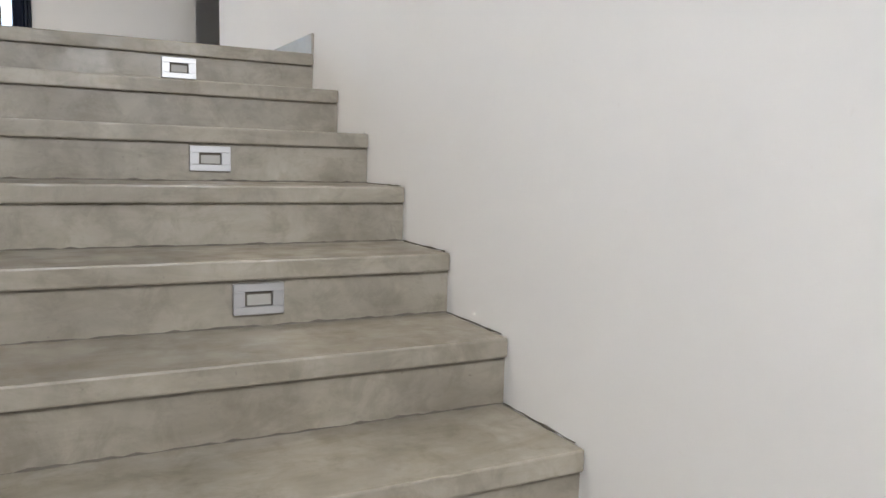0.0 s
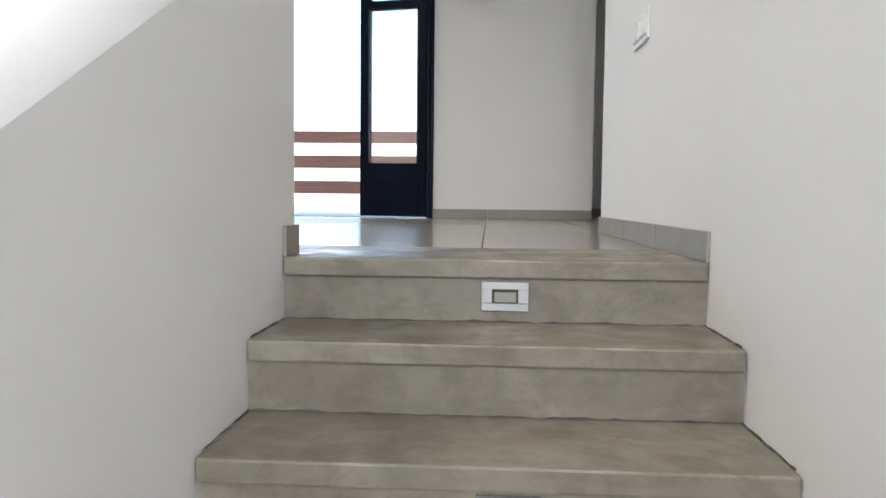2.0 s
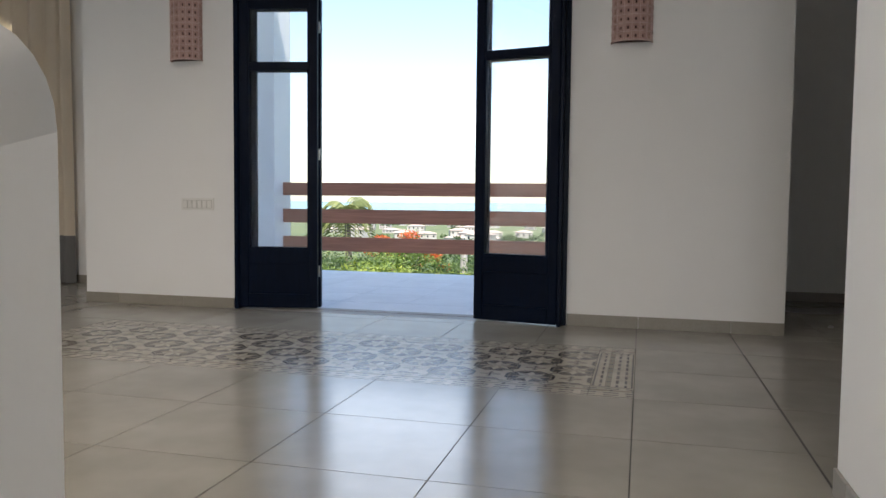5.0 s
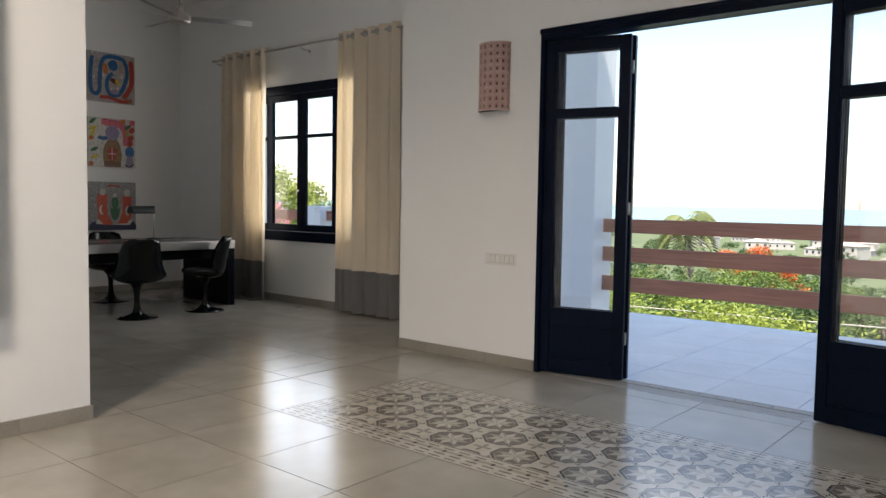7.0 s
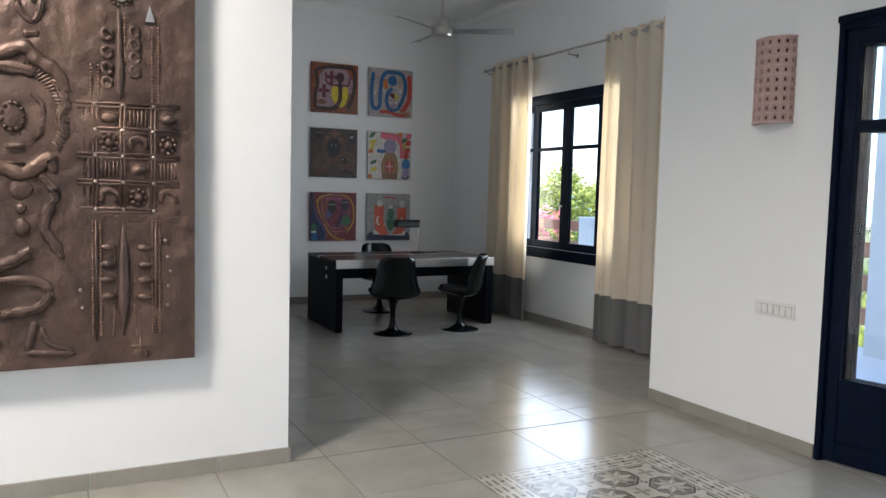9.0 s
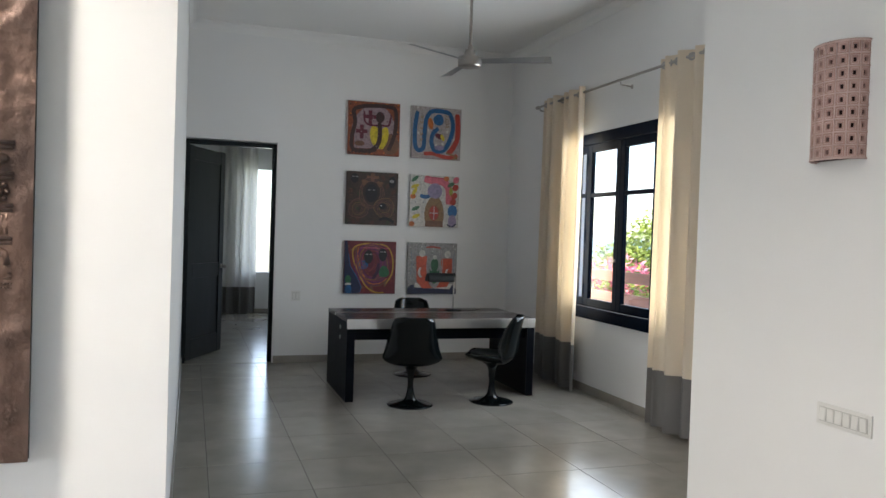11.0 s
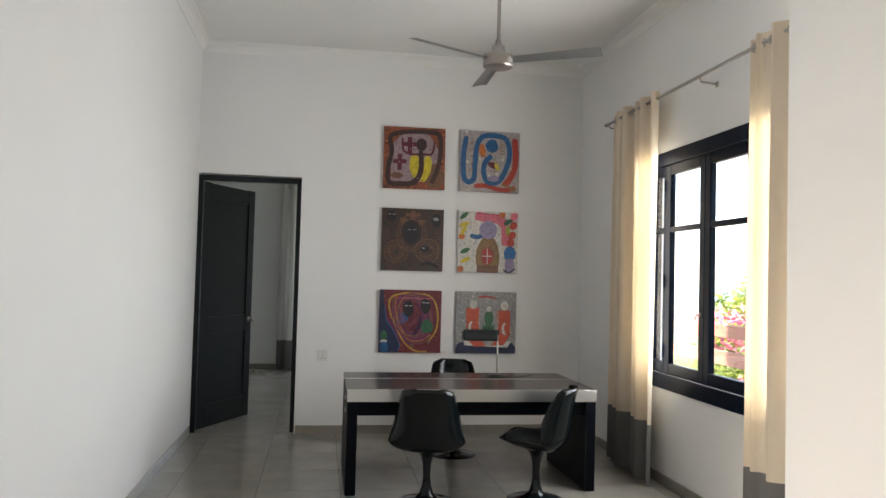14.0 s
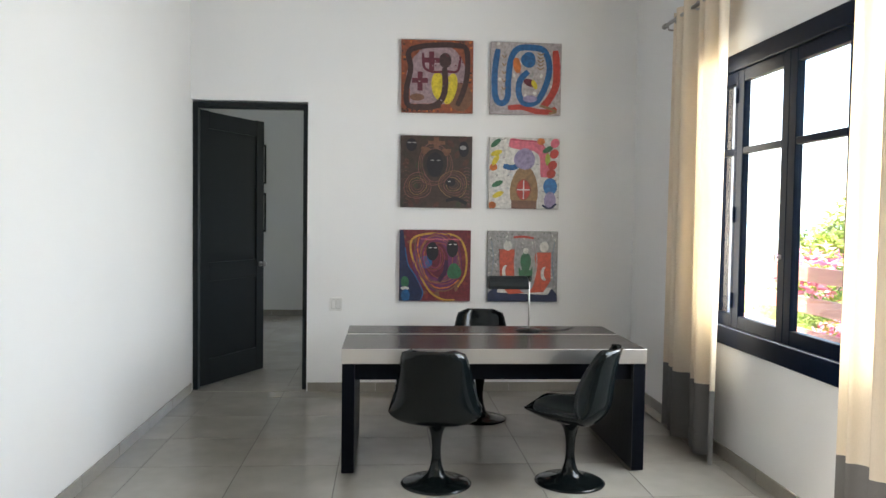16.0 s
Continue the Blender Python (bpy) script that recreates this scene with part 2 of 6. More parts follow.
# ---------- plan ----------
NORTH, WEST, BAY, ROOM_S, RELIEF_X, BAY_X = 4.865, -9.295, 6.015, 2.087, -3.677, -3.93
STAIR_R, HALL_X, TOP = 1.125, 1.47, 3.85
RISE, GOING, STEPS = 0.168, 0.311, 12
LOW = -RISE * STEPS
T = 0.6
GX, GY = 0.53, 0.5          # one joint of the tile grid
DOOR = (-2.55, 0.045, 0.0, 2.51)
WINDOW = (-7.62, -5.62, 0.75, 2.63)

# ---------- walls ----------
bm = bmesh.new()
pierced(bm, "x", BAY_X - 0.0, HALL_X, NORTH, NORTH + 0.24, 0, TOP, [DOOR])
structure("wall_north", bm, WALL, "white plastered wall round the terrace doors", "wall")
bm = bmesh.new()
pierced(bm, "x", WEST - 0.2, BAY_X + 0.24, BAY, BAY + 0.24, -0.3, TOP, [WINDOW])
structure("wall_bay", bm, WALL, "white plastered wall with the curtained window", "wall")
bm = bmesh.new()
box(bm, BAY_X, BAY_X + 0.24, NORTH + 0.24, BAY, -0.3, TOP)
structure("wall_bay_return", bm, WALL, "short white return wall beside the terrace", "wall")
bm = bmesh.new()
pierced(bm, "y", ROOM_S - 0.25, BAY, WEST - 0.2, WEST, 0, TOP, [(2.087, 3.09, 0.0, 2.55)])
structure("wall_west", bm, WALL, "white plastered wall that carries six paintings", "wall")
bm = bmesh.new()
box(bm, WEST, RELIEF_X, ROOM_S - 0.25, ROOM_S, 0, TOP)
structure("wall_room_south", bm, WALL, "long white side wall of the study", "wall")
bm = bmesh.new()
box(bm, RELIEF_X - 0.25, RELIEF_X, -5.0, ROOM_S - 0.25, LOW, TOP)
box(bm, RELIEF_X - 0.25, RELIEF_X, ROOM_S - 0.25, ROOM_S, TOP - 0.001, TOP)
structure("wall_relief", bm, WALL, "white plastered wall behind the copper relief", "wall")
bm = bmesh.new()
box(bm, STAIR_R, STAIR_R + 0.2, -5.0, 1.93, LOW, TOP)
structure("wall_stair", bm, WALL, "white plastered wall along the stairs", "wall")
bm = bmesh.new()
box(bm, HALL_X, HALL_X + 0.02, NORTH + 0.24, 6.9, 0, TOP)
box(bm, HALL_X, 3.4, 6.9, 7.1, 0, TOP)
box(bm, 3.2, 3.4, 1.73, 6.9, 0, TOP)
box(bm, STAIR_R + 0.2, 3.4, 1.53, 1.73, 0, TOP)
structure("wall_corridor", bm, WALL, "white walls of the side corridor", "wall")
bm = bmesh.new()
# the opening here is added to hold the stair fill lamp
pierced(bm, "x", RELIEF_X - 0.25, STAIR_R + 0.2, -5.2, -5.0, LOW, TOP, [(0.05, 1.05, 0.75, 2.05)])
structure("wall_south", bm, WALL, "white end wall of the stairwell with an added window opening", "wall")

BED_X = -14.56
bm = bmesh.new()
pierced(bm, "y", -0.5, 5.2, BED_X - 0.2, BED_X, -0.2, TOP, [(3.05, 4.6, 0.75, 2.63)])
box(bm, BED_X, WEST - 0.2, 5.0, 5.2, -0.2, TOP)
box(bm, BED_X, WEST - 0.2, -0.7, -0.5, -0.2, TOP)
box(bm, WEST - 0.4, WEST - 0.2, -0.5, ROOM_S - 0.25, -0.2, TOP)
structure("wall_bedroom", bm, WALL, "white walls of the bedroom beyond the study door", "wall")
bm = bmesh.new()
box(bm, BED_X - 0.2, WEST - 0.2, -0.7, 5.2, TOP, TOP + 0.2)
structure("ceiling_bedroom", bm, CEILING, "white bedroom ceiling", "ceiling")

# ceiling with a skylight over the hall
bm = bmesh.new()
SKY = (-2.65, -1.2, -1.2, 0.25)
box(bm, WEST - 0.2, BAY_X + 0.24, -5.2, BAY + 0.24, TOP, TOP + 0.2)
box(bm, BAY_X + 0.24, SKY[0], -5.2, NORTH + 0.24, TOP, TOP + 0.2)
box(bm, SKY[1], HALL_X, -5.2, NORTH + 0.24, TOP, TOP + 0.2)
box(bm, HALL_X, 3.4, -5.2, 7.1, TOP, TOP + 0.2)
box(bm, SKY[0], SKY[1], -5.2, SKY[2], TOP, TOP + 0.2)
box(bm, SKY[0], SKY[1], SKY[3], NORTH + 0.24, TOP, TOP + 0.2)
structure("ceiling", bm, CEILING, "white plastered ceiling", "ceiling")


def cornice(bm, p, q, inward):
    """A stepped cove moulding along a wall top."""
    prof = [(0.0, -0.095), (0.006, -0.095), (0.011, -0.085), (0.02, -0.066), (0.042, -0.036), (0.072, -0.02), (0.085, -0.017), (0.085, -0.011), (0.096, -0.008), (0.096, 0.0), (0.0, 0.0)]
    ends = []
    for e in (p, q):
        ends.append([bm.verts.new((e[0] + inward[0] * d, e[1] + inward[1] * d, TOP + z)) for d, z in prof])
    n = len(prof)
    for k in range(n):
        bm.faces.new((ends[0][k], ends[0][(k + 1) % n], ends[1][(k + 1) % n], ends[1][k]))


bm = bmesh.new()
cornice(bm, (WEST, ROOM_S), (WEST, BAY), (1, 0))
cornice(bm, (WEST, ROOM_S), (RELIEF_X, ROOM_S), (0, 1))
cornice(bm, (WEST, BAY), (BAY_X, BAY), (0, -1))
bmesh.ops.recalc_face_normals(bm, faces=bm.faces[:])
structure("trim_cornice", bm, CEILING, "white moulded plaster cornice under the ceiling", "cornice")

# unseen wall above the terrace doors, added to keep the sun off the terrace
bm = bmesh.new()
box(bm, WEST - 0.2, 3.4, NORTH + 0.04, NORTH + 0.24, TOP + 0.2, 9.0)
structure("wall_sun_screen", bm, EXTERIOR, "unseen white stucco wall added to shade the terrace", "wall")

# ---------- stair parapet ----------
PAR_SLOPE = 0.555


def parapet_top(y):
    return 0.883 + PAR_SLOPE * y


bm = bmesh.new()
n = 14
sect = [(0.0, -3.0)] + [(-0.12 + 0.12 * math.cos(a), 0.12 * math.sin(a)) for a in [math.pi * k / n for k in range(n + 1)]] + [(-0.24, -3.0)]
ends = []
for y in (-4.0, 0.0, 0.12):
    top = parapet_top(min(y, 0.06))
    ends.append([bm.verts.new((x, y, top + z if z > -1 else LOW)) for x, z in sect])
for a, b in zip(ends, ends[1:]):
    for k in range(len(sect)):
        bm.faces.new((a[k], a[(k + 1) % len(sect)], b[(k + 1) % len(sect)], b[k]))
bm.faces.new(ends[-1])
bm.faces.new(ends[0][::-1])
bmesh.ops.recalc_face_normals(bm, faces=bm.faces[:])
for f in bm.faces:
    f.smooth = 0.02 < abs(f.normal.z) and abs(f.normal.y) < 0.9
structure("wall_parapet", bm, WALL, "white stair parapet with a rounded sloping top", "parapet")

# ---------- stairs ----------
stairs = thing("stairs", None, "grey polished cement stairs with thick slab nosings between white walls", "stairs", kind="structure")
bm = bmesh.new()
box(bm, 0.003, STAIR_R - 0.003, 0.0, GOING + 0.03, -0.05, 0.0, 0.006, 2)
tread_mesh = mesh_of("tread", bm, CONCRETE)
bm = bmesh.new()
box(bm, 0.0, STAIR_R, 0.0, GOING, -RISE, -0.05)
riser_mesh = mesh_of("riser", bm, CONCRETE)
for i in range(1, STEPS):
    y = -0.012 - GOING * i
    tread = new("tread", tread_mesh)
    tread.parent, tread.location = stairs, (0, y, -RISE * i)
    riser = new("riser", riser_mesh)
    riser.parent, riser.location = stairs, (0, y + 0.018, -RISE * i)
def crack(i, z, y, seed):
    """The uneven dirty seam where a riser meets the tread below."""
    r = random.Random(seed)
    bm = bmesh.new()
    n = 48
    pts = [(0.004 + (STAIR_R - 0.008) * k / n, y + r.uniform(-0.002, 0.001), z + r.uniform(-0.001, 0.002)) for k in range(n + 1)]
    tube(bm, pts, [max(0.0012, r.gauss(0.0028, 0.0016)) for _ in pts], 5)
    part("seam", bm, DIRT_AND_GAP, stairs, "dark dirty seam")
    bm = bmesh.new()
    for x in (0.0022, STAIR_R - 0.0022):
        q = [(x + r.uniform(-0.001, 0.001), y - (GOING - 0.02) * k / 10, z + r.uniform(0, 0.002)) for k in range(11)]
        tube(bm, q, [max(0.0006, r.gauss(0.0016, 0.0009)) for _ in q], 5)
    part("side_seam", bm, DIRT_AND_GAP, stairs)


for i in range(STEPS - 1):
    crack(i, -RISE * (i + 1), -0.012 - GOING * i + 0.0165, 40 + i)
block("top_riser", CONCRETE, (0, STAIR_R, 0.006, 0.4, -RISE, -0.05), stairs)
block("landing_slab", CONCRETE, (0.003, STAIR_R - 0.003, -0.012, GY - 0.004, -0.05, 0.0), stairs, "worn polished cement landing slab", 0.006, 2)
block("landing_slab", CONCRETE, (-0.068, 0.03, 0.137, GY - 0.004, -0.05, -0.0006), stairs, "worn polished cement landing slab")

bm = bmesh.new()
box(bm, RELIEF_X, STAIR_R + 0.2, -5.0, 0.0, LOW - 0.2, LOW)
structure("floor_lower", bm, CONCRETE, "grey cement floor at the foot of the stairs", "floor")

# ---------- step lights ----------
def step_light():
    root = thing("step_light", None, "square grey metal step light set in a stair riser", "step light", "step lights")
    bm = bmesh.new()
    w, h, iw, ih, d = 0.0625, 0.039, 0.034, 0.0185, 0.011
    for a in ((-w, w, ih, h), (-w, w, -h, -ih), (-w, -iw, -ih, ih), (iw, w, -ih, ih)):
        box(bm, a[0], a[1], -d, 0.0, a[2], a[3], 0.0012)
    part("frame", bm, ALU, root)
    # dark fill, the shade of the gap round the lens put into its colour
    bm = bmesh.new()
    box(bm, -iw + 0.0005, iw - 0.0005, -0.003, 0.006, -ih + 0.0005, ih - 0.0005)
    part("recess", bm, DIRT_AND_GAP, root, "recess with its shade put in as a dark fill")
    bm = bmesh.new()
    box(bm, -iw + 0.006, iw - 0.004, -0.006, -0.003, -ih + 0.003, ih - 0.008)
    part("lens", bm, LENS, root, "frosted grey lens")
    return root


lamp = step_light()
for k, i in enumerate((0, 2, 4, 6, 8)):
    m = pose(0.597, -0.012 - GOING * i + 0.0175, -RISE * i - 0.098)
    if k:
        copy_thing(lamp, m)
    else:
        lamp.matrix_basis = m

# ---------- floors ----------
bm = bmesh.new()
box(bm, WEST - 0.2, 3.4, 0.5, NORTH, -0.2, -0.0025)
box(bm, WEST - 0.2, BAY_X + 0.24, NORTH, BAY, -0.2, -0.0025)
box(bm, HALL_X, 3.4, NORTH, 7.1, -0.2, -0.0025)
box(bm, BAY_X + 0.24, HALL_X, NORTH, NORTH + 0.24, -0.2, -0.0025)
box(bm, RELIEF_X, 0.0, 0.12, 0.5, -0.2, -0.0025)
box(bm, BED_X, WEST - 0.2, -0.5, 5.0, -0.2, -0.0025)
floor = structure("floor", bm, GROUT, "large greige porcelain tiles with thin dark joints", "floor")

RUG = (GX - 6 * T, GX, GY + 4 * T, GY + 6 * T)


def slab(bm, x0, x1, y0, y1, gap=0.0022, top=0.0):
    box(bm, x0 + gap, x1 - gap, y0 + gap, y1 - gap, top - 0.011, top)


tile_meshes = {}


def lay(parent, name, mat, x0, x1, y0, y1, top=0.0, gap=0.0022):
    key = (name, round(x1 - x0, 3), round(y1 - y0, 3))
    if key not in tile_meshes:
        bm = bmesh.new()
        slab(bm, 0, x1 - x0, 0, y1 - y0, gap)
        tile_meshes[key] = mesh_of(name, bm, mat)
    ob = new(name, tile_meshes[key])
    ob.parent, ob.location = parent, (x0, y0, top)
    return ob


def clip(a, b, lo, hi):
    return max(a, lo), min(b, hi)


FLOORS = [(WEST, BAY_X, ROOM_S, BAY), (BAY_X, RELIEF_X, ROOM_S, NORTH), (RELIEF_X, STAIR_R, GY, NORTH), (STAIR_R, 3.2, 1.93, NORTH), (HALL_X, 3.2, NORTH, 6.9), (RELIEF_X, -0.07, 0.12, GY), (BED_X, WEST - 0.2, ROOM_S - T, 5.0)]
for fx0, fx1, fy0, fy1 in FLOORS:
    for i in range(-26, 6):
        for j in range(-1, 12):
            x0, x1 = clip(GX + T * i, GX + T * (i + 1), fx0, fx1)
            y0, y1 = clip(GY + T * j, GY + T * (j + 1), fy0, fy1)
            if x1 - x0 < 0.02 or y1 - y0 < 0.02:
                continue
            if RUG[0] - 0.01 < x0 and x1 < RUG[1] + 0.01 and RUG[2] - 0.01 < y0 and y1 < RUG[3] + 0.01:
                continue
            lay(floor, "tile", TILE, x0, x1, y0, y1)

# threshold strip and terrace
bm = bmesh.new()
box(bm, -3.6, 0.9, NORTH + 0.24, 8.5, -0.5, -0.032)
box(bm, -14.0, -3.6, BAY + 0.24, 8.5, -0.5, -0.032)
box(bm, 0.9, 8.0, 7.1, 8.5, -0.5, -0.032)
box(bm, 0.9, HALL_X, NORTH + 0.24, 7.1, -0.5, -0.032)
terrace = structure("terrace", bm, GROUT, "pale grey terrace tiles in open daylight", "terrace")
for i in range(-23, 12):
    for j in range(0, 7):
        x0, x1 = -14.0 + T * (i + 23), -14.0 + T * (i + 24)
        y0, y1 = clip(NORTH + 0.24 + T * j, NORTH + 0.24 + T * (j + 1), NORTH, 8.45)
        if y1 - y0 < 0.03 or (x1 < BAY_X + 0.3 and y0 < BAY + 0.24) or (x1 > HALL_X and y0 < 7.1):
            continue
        lay(terrace, "terrace_tile", TERRACE, x0, x1, y0, y1, -0.021)

# ---------- baseboards ----------
def skirting(name, along, a0, a1, face, inward, z=0.0, first=0.0):
    root = thing(name, None, "low greige tile skirting", "baseboard", kind="structure")
    a = a0
    k = first if first > 0 else T
    while a < a1 - 0.01:
        b = min(a + k, a1)
        k = T
        bm = bmesh.new()
        d0, d1 = sorted((face, face + inward * 0.012))
        if along == "x":
            box(bm, a + 0.001, b - 0.001, d0, d1, z, z + 0.082, 0.002)
        else:
            box(bm, d0, d1, a + 0.001, b - 0.001, z, z + 0.082, 0.002)
        part("skirting_tile", bm, BASE, root)
        a = b
    return root


skirting("baseboard_north_west", "x", BAY_X, DOOR[0] - 0.004, NORTH, -1, first=0.32)
skirting("baseboard_north_east", "x", DOOR[1] + 0.004, HALL_X, NORTH, -1, first=0.49)
skirting("baseboard_bay", "x", WEST + 0.013, BAY_X, BAY, -1)
skirting("baseboard_west", "y", 3.10, BAY - 0.013, WEST, 1)
skirting("baseboard_room", "x", WEST + 0.013, RELIEF_X + 0.012, ROOM_S, 1)
skirting("baseboard_relief", "y", 0.13, ROOM_S, RELIEF_X, 1, first=0.38)
skirting("baseboard_stair", "y", -0.012, 1.93, STAIR_R, -1)
skirting("baseboard_parapet", "y", -0.012, 0.12, 0.0, 1)
skirting("baseboard_parapet_end", "x", -0.24, 0.012, 0.12, 1)
skirting("baseboard_terrace", "y", NORTH + 0.25, BAY + 0.24, BAY_X + 0.24, 1, z=-0.02)
skirting("baseboard_corridor", "x", HALL_X + 0.03, 3.2, 6.9, -1)
skirting("baseboard_bedroom", "y", -0.4, 4.98, BED_X, 1)

# ---------- terrace doors ----------
def pane(name, parent, x0, x1, y, z0, z1, label="", thick=0.005):
    bm = bmesh.new()
    box(bm, x0, x1, y, y + thick, z0, z1)
    ob = part(name, bm, GLASS, parent, label)
    ob.visible_shadow = False
    return ob


def french_leaf(width, parent, m):
    """A glazed leaf 2.42 high, hinge at x 0, thickness towards +y."""
    leaf = new("door_leaf")
    leaf.parent, leaf.matrix_basis = parent, m
    w, h, s, d = width, 2.42, 0.066, 0.045
    bm = bmesh.new()
    box(bm, 0, s, 0, d, 0.012, h, 0.004)
    box(bm, w - s, w, 0, d, 0.012, h, 0.004)
    box(bm, s, w - s, 0.001, d - 0.001, h - 0.075, h, 0.003)
    box(bm, s, w - s, 0.001, d - 0.001, 1.875, 1.915, 0.003)
    box(bm, s, w - s, 0.001, d - 0.001, 0.36, 0.475, 0.003)
    box(bm, s, w - s, 0.001, d - 0.001, 0.012, 0.12, 0.003)
    box(bm, s - 0.005, w - s + 0.005, 0.013, d - 0.013, 0.10, 0.37)
    # glazing beads
    for z0, z1 in ((0.475, 1.875), (1.915, h - 0.075)):
        for y0, y1 in ((0.004, 0.016), (d - 0.016, d - 0.004)):
            box(bm, s, s + 0.014, y0, y1, z0, z1)
            box(bm, w - s - 0.014, w - s, y0, y1, z0, z1)
            box(bm, s + 0.014, w - s - 0.014, y0, y1, z0, z0 + 0.014)
            box(bm, s + 0.014, w - s - 0.014, y0, y1, z1 - 0.014, z1)
    part("leaf_frame", bm, NAVY, leaf)
    pane("lower_pane", leaf, s + 0.002, w - s - 0.002, 0.020, 0.478, 1.872)
    pane("upper_pane", leaf, s + 0.002, w - s - 0.002, 0.020, 1.918, h - 0.078)
    return leaf


door = thing("door_1", pose(0, NORTH, 0), "navy black folding french doors standing open to the terrace", "door", kind="structure")
bm = bmesh.new()
x0, x1 = DOOR[0], DOOR[1]
box(bm, x0, x0 + 0.035, -0.012, 0.13, 0, 2.505, 0.004)
box(bm, x1 - 0.055, x1 - 0.03, -0.118, 0.13, 0, 2.44, 0.004)
box(bm, x1 - 0.03, x1, -0.03, 0.13, 0, 2.505, 0.004)
box(bm, x0 + 0.035, x1 - 0.03, -0.012, 0.13, 2.425, 2.505, 0.004)
box(bm, x0, x1, -0.026, -0.012, 2.465, 2.5, 0.003)
part("door_frame", bm, NAVY, door)
LW = 0.615
ang = math.degrees(math.atan2(0.12, 0.6))
left = french_leaf(LW, door, pose(x0 + 0.037, 0.016, 0, 0, 0, ang))
left_folded = french_leaf(LW - 0.02, door, pose(x0 + 0.06, 0.016 + 0.068, 0, 0, 0, ang))
right = french_leaf(LW + 0.01, door, pose(x1 - 0.058, -0.115, 0, 0, 0, 180 - ang) @ pose(0, -0.045, 0))
right_folded = french_leaf(LW - 0.02, door, pose(x1 - 0.075, -0.05, 0, 0, 0, 180 - ang) @ pose(0, -0.045, 0))
for z in (0.3, 1.22, 2.2):
    for leaf, xx, yy in ((left, LW + 0.004, 0.05), (right_folded, LW - 0.02, -0.008)):
        bm = bmesh.new()
        lathe(bm, [(0, -0.045), (0.007, -0.043), (0.007, -0.016), (0.009, -0.015), (0.009, 0.015), (0.007, 0.016), (0.007, 0.043), (0, 0.045)], 10, (xx, yy, z))
        part("hinge", bm, STEEL, leaf, "steel barrel hinge")
bm = bmesh.new()
box(bm, DOOR[0], DOOR[1], NORTH + 0.002, NORTH + 0.24, -0.015, 0.0005)
for k in range(22):
    box(bm, DOOR[0] + 0.005 + 0.1175 * k, DOOR[0] + 0.1175 * (k + 1), NORTH + 0.14, NORTH + 0.235, -0.002, 0.004, 0.002)
structure("trim_threshold", bm, BASE, "greige tiled door threshold", "threshold")

# ---------- window ----------
window = thing("window_1", pose(0, BAY, 0), "navy black casement window with glazing bars", "window", kind="structure")
wx0, wx1, wz0, wz1 = WINDOW
bm = bmesh.new()
box(bm, wx0, wx1, -0.018, 0.10, wz0, wz0 + 0.12, 0.004)
box(bm, wx0, wx1, -0.018, 0.10, wz1 - 0.11, wz1, 0.004)
box(bm, wx0, wx0 + 0.07, -0.018, 0.10, wz0 + 0.12, wz1 - 0.11, 0.004)
box(bm, wx1 - 0.07, wx1, -0.018, 0.10, wz0 + 0.12, wz1 - 0.11, 0.004)
part("window_frame", bm, NAVY, window)
iz0, iz1 = wz0 + 0.12, wz1 - 0.11
MID = -6.655


def casement(a, b, s0, s1, hinge_at):
    sash = new("casement")
    sash.parent = window
    bm = bmesh.new()
    box(bm, a, a + s0, 0.0, 0.05, iz0 + 0.002, iz1 - 0.002, 0.004)
    box(bm, b - s1, b, 0.0, 0.05, iz0 + 0.002, iz1 - 0.002, 0.004)
    box(bm, a + s0, b - s1, 0.001, 0.049, iz0 + 0.002, iz0 + 0.085, 0.003)
    box(bm, a + s0, b - s1, 0.001, 0.049, iz1 - 0.08, iz1 - 0.002, 0.003)
    box(bm, a + s0, b - s1, 0.001, 0.049, 1.985, 2.025, 0.003)
    part("sash", bm, NAVY, sash)
    pane("lower_pane", sash, a + s0 - 0.004, b - s1 + 0.004, 0.022, iz0 + 0.082, 1.988)
    pane("upper_pane", sash, a + s0 - 0.004, b - s1 + 0.004, 0.022, 2.022, iz1 - 0.078)
    for z in (1.05, 1.6, 2.36) if hinge_at is not None else ():
        bm = bmesh.new()
        lathe(bm, [(0, -0.05), (0.008, -0.05), (0.008, 0.05), (0, 0.05)], 8, (hinge_at, -0.006, z))
        part("hinge", bm, NAVY, sash, "dark metal hinge")


casement(wx0 + 0.07, -7.29, 0.012, 0.03, None)
casement(-7.288, MID - 0.001, 0.085, 0.075, -7.288)
casement(MID + 0.001, -6.022, 0.075, 0.085, -6.022)
casement(-6.02, wx1 - 0.07, 0.03, 0.012, None)
bm = bmesh.new()
lathe(bm, [(0, 0), (0.013, 0), (0.013, 0.008), (0.006, 0.012), (0.006, 0.03), (0, 0.031)], 12)
box(bm, -0.007, 0.007, -0.045, 0.02, 0.026, 0.034, 0.002)
part("window_handle", bm, NICKEL, window, "small dark lever handle", m=pose(MID - 0.045, -0.001, 1.36, 90, 0, 0))
bm = bmesh.new()
box(bm, wx0 - 0.03, wx1 + 0.03, 0.10, 0.30, wz0 - 0.04, wz0, 0.005)
part("window_sill", bm, EXTERIOR, window)

